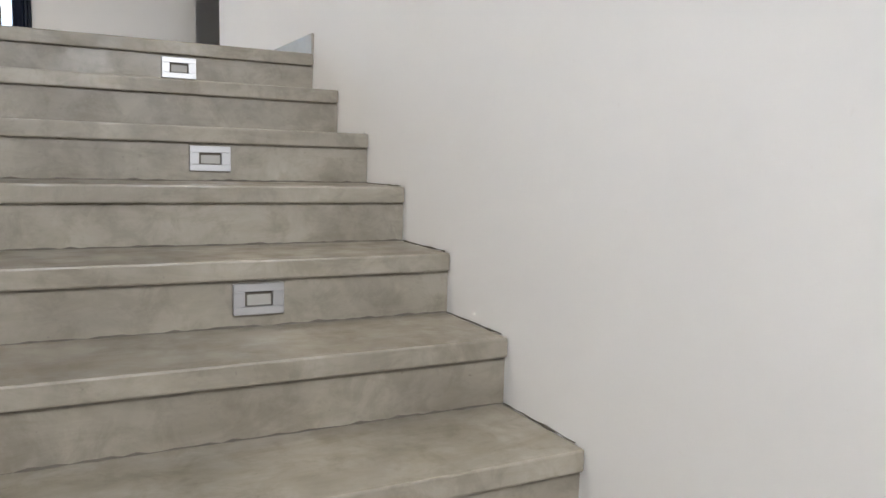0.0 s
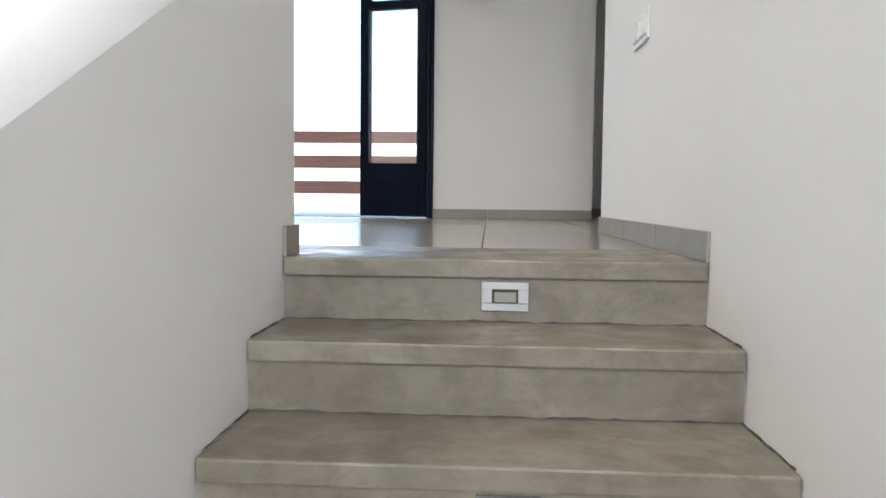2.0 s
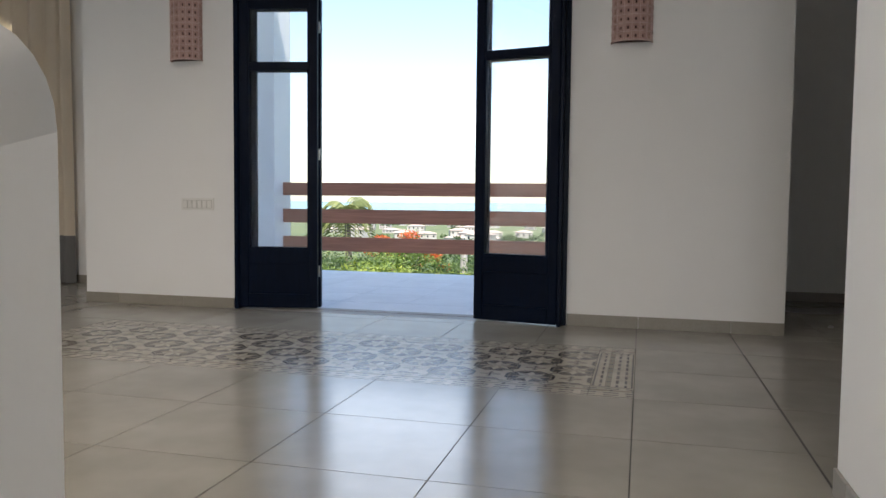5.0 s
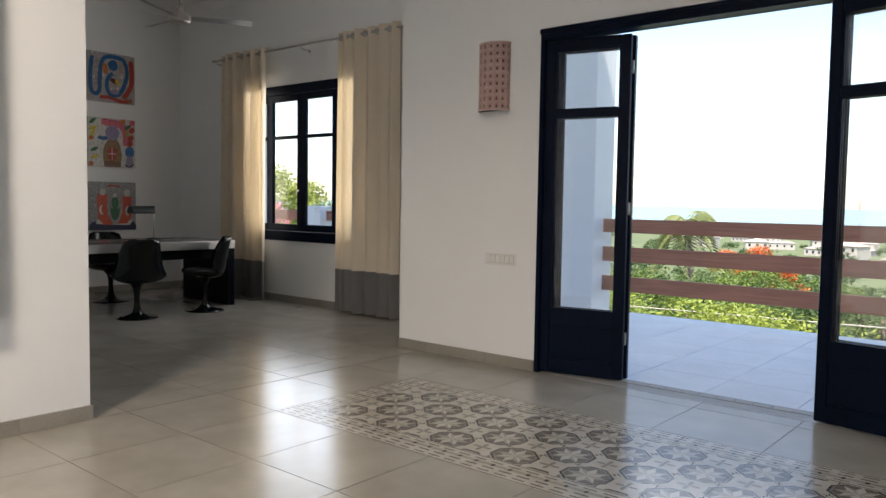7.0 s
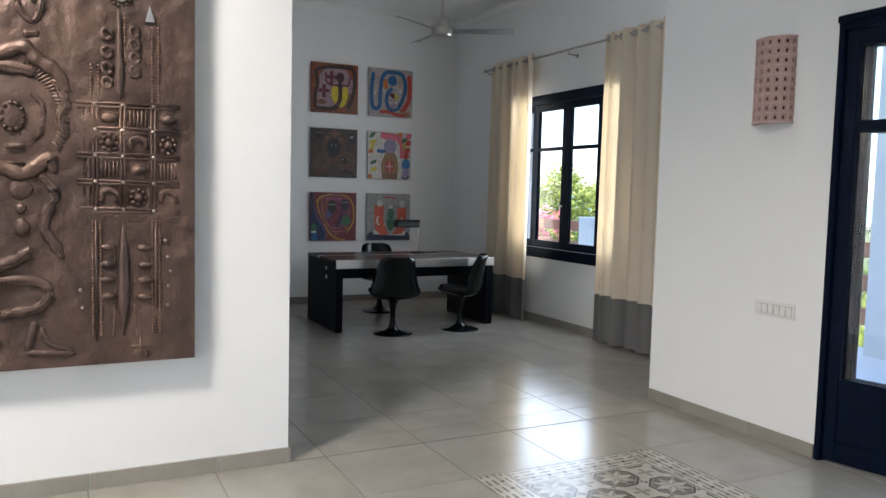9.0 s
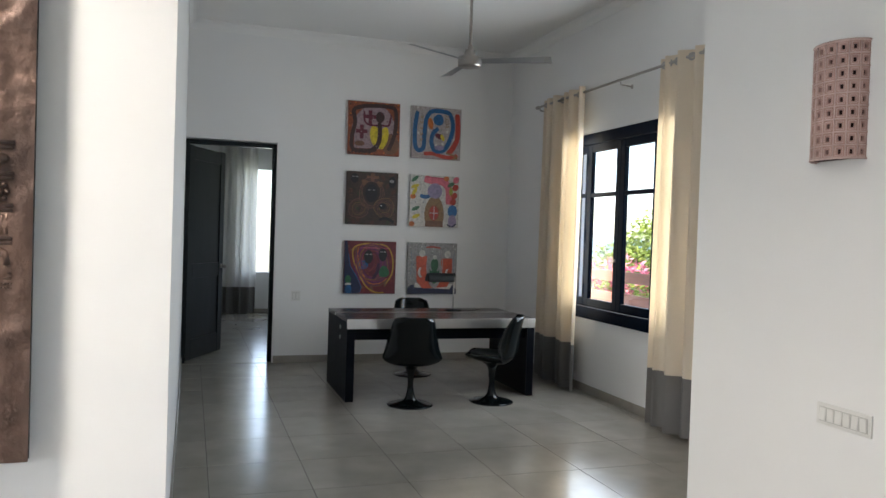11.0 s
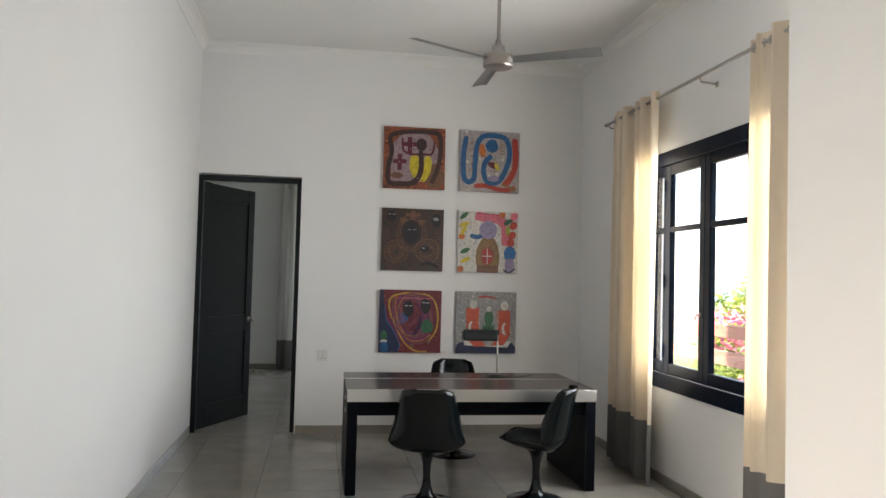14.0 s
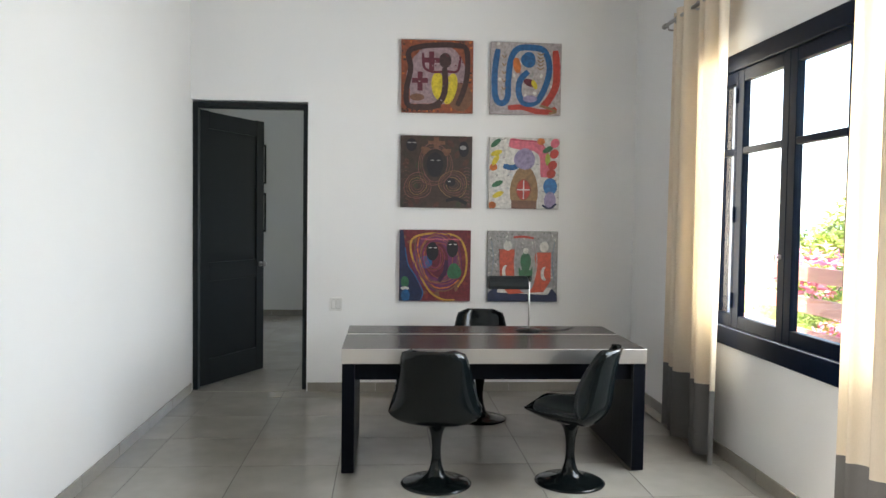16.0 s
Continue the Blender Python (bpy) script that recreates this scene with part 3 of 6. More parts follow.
# stairwell window added round the fill lamp, and skylight glazing, out of sight
w2 = thing("window_2", pose(0, -5.1, 0), "plain fixed stairwell window, added out of view", "window", kind="structure")
bm = bmesh.new()
for a in ((0.05, 1.05, 0.75, 0.81), (0.05, 1.05, 1.99, 2.05), (0.05, 0.11, 0.81, 1.99), (0.99, 1.05, 0.81, 1.99)):
    box(bm, a[0], a[1], -0.04, 0.04, a[2], a[3])
part("window_frame", bm, NAVY, w2)
w3 = thing("skylight", pose(0, 0, 0), "flat glazed skylight in the ceiling", "skylight", kind="structure")
bm = bmesh.new()
for a in ((SKY[0], SKY[1], SKY[2], SKY[2] + 0.05), (SKY[0], SKY[1], SKY[3] - 0.05, SKY[3]), (SKY[0], SKY[0] + 0.05, SKY[2], SKY[3]), (SKY[1] - 0.05, SKY[1], SKY[2], SKY[3])):
    box(bm, *a, TOP + 0.2, TOP + 0.5)
part("kerb", bm, EXTERIOR, w3)
FROST = material("frosted_acrylic", (0.9, 0.9, 0.88), 0.6)
fg = Graph(FROST)
ft = fg.node("ShaderNodeBsdfTranslucent")
ft.inputs["Color"].default_value = (0.8, 0.78, 0.74, 1)
fg.link(ft.outputs[0], FROST.node_tree.nodes["Material Output"].inputs["Surface"])
bm = bmesh.new()
box(bm, SKY[0] + 0.01, SKY[1] - 0.01, SKY[2] + 0.01, SKY[3] - 0.01, TOP + 0.5, TOP + 0.52)
part("diffuser", bm, FROST, w3, "frosted acrylic pane")

# ---------- study door ----------
d2 = thing("door_2", None, "black panelled wooden door standing ajar, round nickel knob", "door", kind="structure")
bm = bmesh.new()
dy0, dy1 = 2.087, 3.09
box(bm, WEST - 0.15, WEST - 0.06, dy0, dy0 + 0.045, 0, 2.54, 0.004)
box(bm, WEST - 0.15, WEST - 0.06, dy1 - 0.045, dy1, 0, 2.54, 0.004)
box(bm, WEST - 0.15, WEST - 0.06, dy0 + 0.045, dy1 - 0.045, 2.49, 2.54, 0.004)
part("door_frame", bm, BLACKDOOR, d2)
hinge = (WEST - 0.15, dy0 + 0.047)
yaw = 153.5
leaf = new("door_leaf")
leaf.parent, leaf.matrix_basis = d2, pose(hinge[0], hinge[1], 0, 0, 0, yaw)
W2 = 0.945
bm = bmesh.new()
box(bm, 0, 0.12, 0, 0.042, 0.01, 2.487, 0.004)
box(bm, W2 - 0.12, W2, 0, 0.042, 0.01, 2.487, 0.004)
for z0, z1 in ((0.01, 0.24), (0.95, 1.12), (2.33, 2.48)):
    box(bm, 0.12, W2 - 0.12, 0.001, 0.041, z0, z1, 0.003)
box(bm, 0.115, W2 - 0.115, 0.012, 0.030, 0.2, 2.4)
part("leaf_panel", bm, BLACKDOOR, leaf)
for side in (-1, 1):
    bm = bmesh.new()
    lathe(bm, [(0, 0), (0.027, 0), (0.027, 0.006), (0.011, 0.012), (0.011, 0.03), (0.024, 0.038), (0.028, 0.05), (0.022, 0.062), (0, 0.066)], 18)
    part("door_knob", bm, NICKEL, leaf, "round nickel knob", True, pose(W2 - 0.06, 0.042 if side > 0 else 0.0, 1.07, -90 * side, 0, 0))
bm = bmesh.new()
box(bm, WEST - 0.2, WEST + 0.005, dy0, dy1, -0.004, 0.004, 0.002)
structure("trim_study_threshold", bm, TILE, "pale stone door threshold", "threshold")

# ---------- more materials ----------
def dark_wood():
    m = material("dark_wenge_veneer", (0.03, 0.022, 0.02), 0.22)
    g = Graph(m)
    v = g.coords((12, 0.9, 12))
    n = g.noise(v, 6, 6, 0.65, 0.6)
    g.colour(g.ramp(n, [(0.3, (0.016, 0.012, 0.012)), (0.7, (0.055, 0.04, 0.036))]))
    g.rough(n, 0.16, 0.3)
    g.b.inputs["Specular IOR Level"].default_value = 0.3
    return m


def cloth(name, colour, through=0.4, tint=(1.0, 0.9, 0.74)):
    m = material(name, colour, 0.95)
    g = Graph(m)
    v = g.coords((1, 1, 1))
    w = g.noise(g.coords((160, 160, 20)), 3, 2)
    c = g.mix(g.ramp(g.noise(v, 1.5, 3), [(0.3, tuple(k * 0.93 for k in colour)), (0.7, colour)]), g.ramp(w, [(0.3, (0.85, 0.85, 0.85)), (0.7, (1, 1, 1))]), 0.5, "MULTIPLY")
    g.colour(c)
    g.bump(w, 0.06, 0.003)
    tr = g.node("ShaderNodeBsdfTranslucent")
    glow = g.mix(c, tint, 1.0, "MULTIPLY")
    g.link(glow, tr.inputs["Color"])
    mx = g.node("ShaderNodeMixShader")
    mx.inputs[0].default_value = through
    out = g.t.nodes["Material Output"]
    g.link(g.b.outputs[0], mx.inputs[1])
    g.link(tr.outputs[0], mx.inputs[2])
    g.link(mx.outputs[0], out.inputs["Surface"])
    return m


WENGE = dark_wood()
FASCIA = material("brushed_steel_fascia", (0.66, 0.645, 0.62), 0.33, 1.0)
DARKSTEEL = material("dark_steel", (0.10, 0.105, 0.115), 0.4, 1.0)
DESKBLACK = painted_wood("black_lacquer", (0.002, 0.003, 0.006), (0.35, 0.5), 0.1)
CREAM = cloth("cream_linen", (0.84, 0.755, 0.625), 0.27, tint=(1.0, 0.82, 0.58))
PALELINEN = cloth("pale_grey_linen", (0.74, 0.73, 0.71), 0.3, tint=(1.0, 0.98, 0.95))
GREYHEM = cloth("grey_linen_hem", (0.2, 0.195, 0.19), 0.2)
SHADOWGREY = material("switch_shadow_grey", (0.5, 0.49, 0.46), 0.5)

# ---------- desk ----------
desk = thing("desk", pose(0, 0, 0), "black slab desk with dark wood top and brushed steel front edge", "desk")
X0, X1, Y0, Y1, H = -8.09, -7.10, 3.524, 5.396, 0.762
block("side_slab", DESKBLACK, (X0, X1 - 0.006, Y0 + 0.003, Y0 + 0.078, 0.004, H - 0.012), desk, bevel=0.003)
block("side_slab", DESKBLACK, (X0, X1 - 0.006, Y1 - 0.078, Y1 - 0.003, 0.004, H - 0.012), desk, bevel=0.003)
block("steel_edge", DARKSTEEL, (X1 - 0.006, X1 - 0.004, Y1 - 0.081, Y1 - 0.0785, 0.004, H - 0.092), desk, "thin dark steel edge strip")
block("apron", DESKBLACK, (X1 - 0.09, X1 - 0.05, Y0 + 0.08, Y1 - 0.08, 0.565, H - 0.03), desk, bevel=0.002)
block("back_apron", DESKBLACK, (X0 + 0.05, X0 + 0.09, Y0 + 0.08, Y1 - 0.08, 0.565, H - 0.03), desk, bevel=0.002)
block("front_fascia", FASCIA, (X1 - 0.003, X1 + 0.004, Y0, Y1, H - 0.09, H), desk, "brushed steel front edge", 0.0015)
block("top_board", WENGE, (-7.672, X1 - 0.003, Y0, Y1, H - 0.03, H), desk, "dark wenge board", 0.002)
block("top_board", WENGE, (X0, -7.728, Y0, Y1 + 0.0, H - 0.03, H), desk, "dark wenge board", 0.002)
block("inlay_strip", FASCIA, (-7.726, -7.674, Y0 + 0.002, Y1 - 0.002, H - 0.03, H - 0.001), desk, "brushed steel inlay strip")
for z in (0.655, 0.56):
    bm = bmesh.new()
    lathe(bm, [(0, 0), (0.02, 0), (0.02, 0.004), (0.016, 0.007), (0, 0.007)], 16)
    part("steel_cap", bm, STEEL, desk, "round steel cap", True, pose(-7.42, Y0 + 0.003, z, 90, 0, 0))


# ---------- tulip chairs ----------
def spline(pts, n):
    """Catmull-Rom through tuples."""
    p = [pts[0], *pts, pts[-1]]
    out = []
    segs = len(pts) - 1
    for k in range(n + 1):
        u = k / n * segs
        i = min(int(u), segs - 1)
        f = u - i
        a, b, c, d = (np.array(q, float) for q in p[i:i + 4])
        out.append(0.5 * (2 * b + (c - a) * f + (2 * a - 5 * b + 4 * c - d) * f * f + (3 * b - a - 3 * c + d) * f ** 3))
    return out


def tulip_chair():
    root = thing("tulip_chair", None, "glossy black tulip chair with a round pedestal foot", "chair", "chairs round the desk")
    bm = bmesh.new()
    lathe(bm, [(0, 0.0), (0.205, 0.0), (0.208, 0.004), (0.19, 0.013), (0.13, 0.024), (0.08, 0.04), (0.05, 0.065), (0.034, 0.11), (0.026, 0.17), (0.026, 0.215), (0.031, 0.275), (0.043, 0.32), (0.066, 0.355), (0.095, 0.374), (0, 0.375)], 40)
    part("pedestal", bm, BLACKGLOSS, root, smooth=True)
    # shell: along the middle line from the front lip to the top of the back
    line = spline([(0.240, 0.452), (0.205, 0.432), (0.08, 0.392), (-0.06, 0.374), (-0.160, 0.392), (-0.215, 0.47), (-0.235, 0.60), (-0.257, 0.73), (-0.285, 0.825)], 26)
    wide = spline([(0.15,), (0.20,), (0.245,), (0.258,), (0.258,), (0.248,), (0.220,), (0.190,), (0.172,)], 26)
    bm = bmesh.new()
    nu, grid = 16, []
    for k, ((x, z), (w,)) in enumerate(zip(line, wide)):
        t = k / 26
        back = min(max((t - 0.42) / 0.25, 0), 1)
        row = []
        if t > 0.92:
            w *= 1 - 0.3 * ((t - 0.92) / 0.08) ** 3
        if t < 0.12:
            w *= 1 - 0.3 * (1 - t / 0.12) ** 2
        for j in range(nu + 1):
            s = -1 + 2 * j / nu
            curl = abs(s) ** 2.2
            dx = back * 0.15 * curl * (1 - 0.45 * max(0, (t - 0.75) / 0.25))
            dz = (1 - back) * 0.085 * curl * min(1, t / 0.3) - 0.012 * max(0, (t - 0.8) / 0.2) * s * s
            row.append(bm.verts.new((x + dx, w * math.sin(s * 1.35) / math.sin(1.35), z + dz)))
        grid.append(row)
    for a, b in zip(grid, grid[1:]):
        for j in range(nu):
            bm.faces.new((a[j], a[j + 1], b[j + 1], b[j]))
    bmesh.ops.recalc_face_normals(bm, faces=bm.faces[:])
    bmesh.ops.solidify(bm, geom=bm.faces[:], thickness=-0.011)
    part("seat_shell", bm, BLACKGLOSS, root, smooth=True)
    bm = bmesh.new()
    grid = []
    for k in range(13):
        t = k / 12
        row = []
        for j in range(13):
            s = -1 + 2 * j / 12
            x, w = 0.215 - 0.36 * t, 0.205 * math.sqrt(max(0.0, 1 - abs(2 * t - 1) ** 3.2)) + 0.02
            puff = (1 - abs(s) ** 4) * (1 - abs(2 * t - 1) ** 4)
            base = np.interp(x, [-0.17, -0.06, 0.08, 0.20, 0.235], [0.412, 0.398, 0.41, 0.446, 0.46])
            row.append(bm.verts.new((x, w * s, base + 0.012 + 0.036 * puff + 0.045 * abs(s) ** 2.2 * min(1, 2.5 * t))))
        grid.append(row)
    for a, b in zip(grid, grid[1:]):
        for j in range(12):
            bm.faces.new((a[j], a[j + 1], b[j + 1], b[j]))
    bmesh.ops.recalc_face_normals(bm, faces=bm.faces[:])
    bmesh.ops.solidify(bm, geom=bm.faces[:], thickness=0.022)
    part("seat_pad", bm, BLACKPAD, root, "black vinyl seat pad", True)
    return root


chair = tulip_chair()
chair.matrix_basis = pose(-6.93, 4.09, 0, 0, 0, 169)
copy_thing(chair, pose(-6.93, 4.885, 0, 0, 0, 240))
copy_thing(chair, pose(-8.36, 4.52, 0, 0, 0, -6))

# ---------- desk lamp ----------
lamp2 = thing("desk_lamp", pose(-7.86, 4.80, H), "black desk lamp with a long shade on a steel stem", "lamp")
bm = bmesh.new()
lathe(bm, [(0, 0), (0.085, 0), (0.087, 0.006), (0.08, 0.013), (0.02, 0.018), (0, 0.018)], 28)
part("base", bm, BLACKGLOSS, lamp2, smooth=True)
bm = bmesh.new()
tube(bm, [(0, 0, 0.015), (0, 0, 0.2), (0, -0.004, 0.34), (0, -0.012, 0.37)], 0.0075, 10)
part("stem", bm, STEEL, lamp2, "steel stem", True)
bm = bmesh.new()
n = 12
rings = []
for y in (-0.30, -0.29, -0.02, -0.01):
    r = 0.058 if y in (-0.29, -0.02) else 0.045
    rings.append([bm.verts.new((r * 1.15 * math.cos(a), y, 0.318 + r * math.sin(a) * 1.25)) for a in [math.pi * (-0.08 + 1.16 * k / n) for k in range(n + 1)]])
for a, b in zip(rings, rings[1:]):
    for k in range(n):
        bm.faces.new((a[k], a[k + 1], b[k + 1], b[k]))
bm.faces.new(rings[0])
bm.faces.new(rings[-1])
bmesh.ops.recalc_face_normals(bm, faces=bm.faces[:])
bmesh.ops.solidify(bm, geom=bm.faces[:], thickness=0.003)
part("shade", bm, BLACKPAD, lamp2, "long rounded black shade")
bm = bmesh.new()
lathe(bm, [(0, -0.02), (0.013, -0.018), (0.016, 0), (0.013, 0.018), (0, 0.02)], 12, (0, 0, 0.37))
part("knuckle", bm, BLACKGLOSS, lamp2, smooth=True)
bm = bmesh.new()
tube(bm, [(0.02, 0.07, 0.005), (0.03, 0.16, 0.004), (-0.02, 0.25, 0.004), (-0.1, 0.32, 0.004), (-0.18, 0.36, 0.004)], 0.003, 6)
part("cable", bm, BLACKPAD, lamp2, smooth=True)

# ---------- ceiling fan ----------
fan = thing("ceiling_fan", pose(-6.748, 4.492, 0.02), "brushed nickel ceiling fan with three still blades", "ceiling fan")
bm = bmesh.new()
lathe(bm, [(0, TOP), (0.078, TOP), (0.078, TOP - 0.012), (0.07, TOP - 0.03), (0.045, TOP - 0.085), (0.022, TOP - 0.1), (0, TOP - 0.1)], 28)
part("canopy", bm, NICKEL, fan, smooth=True)
bm = bmesh.new()
lathe(bm, [(0, 3.16), (0.0135, 3.16), (0.0135, TOP - 0.09), (0, TOP - 0.09)], 14)
part("downrod", bm, NICKEL, fan, smooth=True)
bm = bmesh.new()
lathe(bm, [(0, 3.24), (0.02, 3.24), (0.024, 3.2), (0.045, 3.195), (0.05, 3.17), (0.052, 3.14), (0.1, 3.13), (0.106, 3.12), (0.106, 3.055), (0.1, 3.045), (0, 3.043)], 32)
part("motor", bm, NICKEL, fan, smooth=True)
for a in (-61, 59, 179):
    bm = bmesh.new()
    rows = []
    for k in range(9):
        t = k / 8
        r, w = 0.09 + 0.635 * t, 0.048 + 0.016 * t
        pitch = radians(13)
        rows.append([bm.verts.new((r, s * w * math.cos(pitch), 3.10 - s * w * math.sin(pitch) - 0.006 * s * s)) for s in (-1, -0.5, 0, 0.5, 1)])
    for p, q in zip(rows, rows[1:]):
        for j in range(4):
            bm.faces.new((p[j], p[j + 1], q[j + 1], q[j]))
    bmesh.ops.solidify(bm, geom=bm.faces[:], thickness=0.006)
    part("blade", bm, ALU, fan, "grey metal blade", m=pose(0, 0, 0, 0, 0, a))


# ---------- curtains ----------
def curtain(name, x0, x1, y, waves, seed, top=3.095, hem=0.485, low=0.015, along="x", lean=0.0, fabric=None):
    root = thing(name, None, "cream linen curtain with a wide grey hem, hung on grommets", "curtain", "linen curtains")
    rnd = random.Random(seed)
    ph = [rnd.uniform(0, 6.28) for _ in range(6)]
    n = waves * 14

    def row(z):
        out = []
        f = (z - low) / (top - low)
        for k in range(n + 1):
            u = k / n
            amp = 0.05 + 0.028 * math.sin(3 * u * 6.28 + ph[0]) * (1 - 0.7 * f)
            wob = 0.85 * math.sin(2.1 * u * 6.28 + ph[1]) * (1 - 0.6 * f)
            d = amp * math.sin(u * waves * 2 * math.pi + wob + ph[2] * 0.05) + 0.011 * math.sin(u * waves * 3.3 * math.pi + ph[3] + 1.2 * f)
            s = x0 + (x1 - x0) * (u + 0.012 * math.sin(u * waves * 4 * math.pi + ph[4])) + lean * (1 - f) * (u - 0.5)
            out.append((s, y + d, z) if along == "x" else (y + d, s, z))
        return out

    def sheet(zs):
        bm = bmesh.new()
        grid = [[bm.verts.new(p) for p in row(z)] for z in zs]
        for a, b in zip(grid, grid[1:]):
            for k in range(n):
                bm.faces.new((a[k], a[k + 1], b[k + 1], b[k]))
        return bm

    part("drape", sheet([hem + (top - hem) * k / 14 for k in range(15)]), fabric or CREAM, root, smooth=True)
    part("hem", sheet([low + (hem - low) * k / 3 for k in range(4)]), GREYHEM, root, "grey linen hem", True)
    for k in range(waves * 2):
        u = (k + 0.5) / (waves * 2)
        bm = bmesh.new()
        s = x0 + (x1 - x0) * u
        c = (s, y, 3.035) if along == "x" else (y, s, 3.035)
        prof = [(0.026 + 0.008 * math.cos(a), 0.008 * math.sin(a)) for a in [2 * math.pi * q / 6 for q in range(7)]]
        lathe(bm, prof, 14)
        turn = pose(0, 0, 0, 0, 90, 60 if k % 2 else -60) if along == "x" else pose(0, 0, 0, 90, 0, 60 if k % 2 else -60)
        part("grommet", bm, NICKEL, root, "nickel grommet", True, Matrix.Translation(c) @ turn)
    return root


curtain("curtain", -8.1, -7.17, 5.903, 5, 3, lean=0.05)
curtain("curtain", -5.87, -4.95, 5.893, 5, 8, lean=0.03)
curtain("curtain", 2.62, 3.3, BED_X + 0.13, 4, 5, along="y", fabric=PALELINEN)
rod = thing("curtain_rod", None, "dark nickel curtain rod with a round end cap", "curtain rod")
bm = bmesh.new()
tube(bm, [(-8.25, 5.885, 3.035), (-4.8, 5.885, 3.035)], 0.0125, 12)
part("rod", bm, NICKEL, rod, smooth=True)
for x in (-8.262, -4.79):
    bm = bmesh.new()
    lathe(bm, [(0, -0.022), (0.019, -0.02), (0.019, 0.02), (0, 0.022)], 14)
    part("finial", bm, NICKEL, rod, m=pose(x, 5.885, 3.035, 0, 90, 0))
for x in (-8.2, -6.5, -4.86):
    bm = bmesh.new()
    tube(bm, [(x, 5.885, 3.02), (x, 5.89, 2.995), (x, BAY - 0.006, 2.985)], 0.007, 8)
    box(bm, x - 0.018, x + 0.018, BAY - 0.008, BAY - 0.0005, 2.965, 3.005, 0.003)
    part("bracket", bm, NICKEL, rod)


# ---------- switches ----------
def switch_plate(m, w, h, gangs, label, gloss=PLASTIC):
    root = thing("light_switch", m, label, "light switch", "light switches")
    block("plate", gloss, (-w / 2, w / 2, -0.009, 0, -h / 2, h / 2), root, bevel=0.003, seg=2)
    g = (w - 0.03) / gangs
    for k in range(gangs):
        a = -w / 2 + 0.015 + g * k
        # grey pad paints the shadow line round each rocker
        block("shadow_pad", SHADOWGREY, (a + 0.0015, a + g - 0.0015, -0.0105, -0.008, -h * 0.34, h * 0.34), root)
        r = block("rocker", gloss, (-g / 2 + 0.005, g / 2 - 0.005, -0.006, 0.0, -h * 0.3, h * 0.3), root, bevel=0.0015)
        r.matrix_basis = pose(a + g / 2, -0.009, 0, 4 if k % 2 else -4, 0, 0)
    return root


switch_plate(pose(-2.874, NORTH - 0.0005, 0.82), 0.29, 0.095, 6, "white six gang light switch on a white wall")
switch_plate(pose(STAIR_R - 0.0005, 0.955, 0.808, 0, 0, -90), 0.262, 0.112, 4, "glossy white four gang light switch above the stairs")
switch_plate(pose(WEST + 0.0005, 3.345, 0.78, 0, 0, 90), 0.11, 0.118, 2, "white two gang light switch beside the study door")


# ---------- terracotta sconces ----------
def terracotta():
    m = material("pink_terracotta", (0.42, 0.22, 0.18), 0.85)
    g = Graph(m)
    v = g.coords()
    g.colour(g.ramp(g.noise(v, 14, 5), [(0.3, (0.38, 0.235, 0.205)), (0.7, (0.53, 0.35, 0.31))]))
    g.bump(g.noise(v, 70, 4), 0.2, 0.004)
    return m


CLAY = terracotta()
INNERSHADE = material("painted_inner_shade", (0.07, 0.035, 0.03), 0.9)
RIBCLAY = stone("pale_scored_clay", (0.50, 0.36, 0.32), (0.66, 0.50, 0.46), (0.8, 0.95), 20.0, 0.1, False)


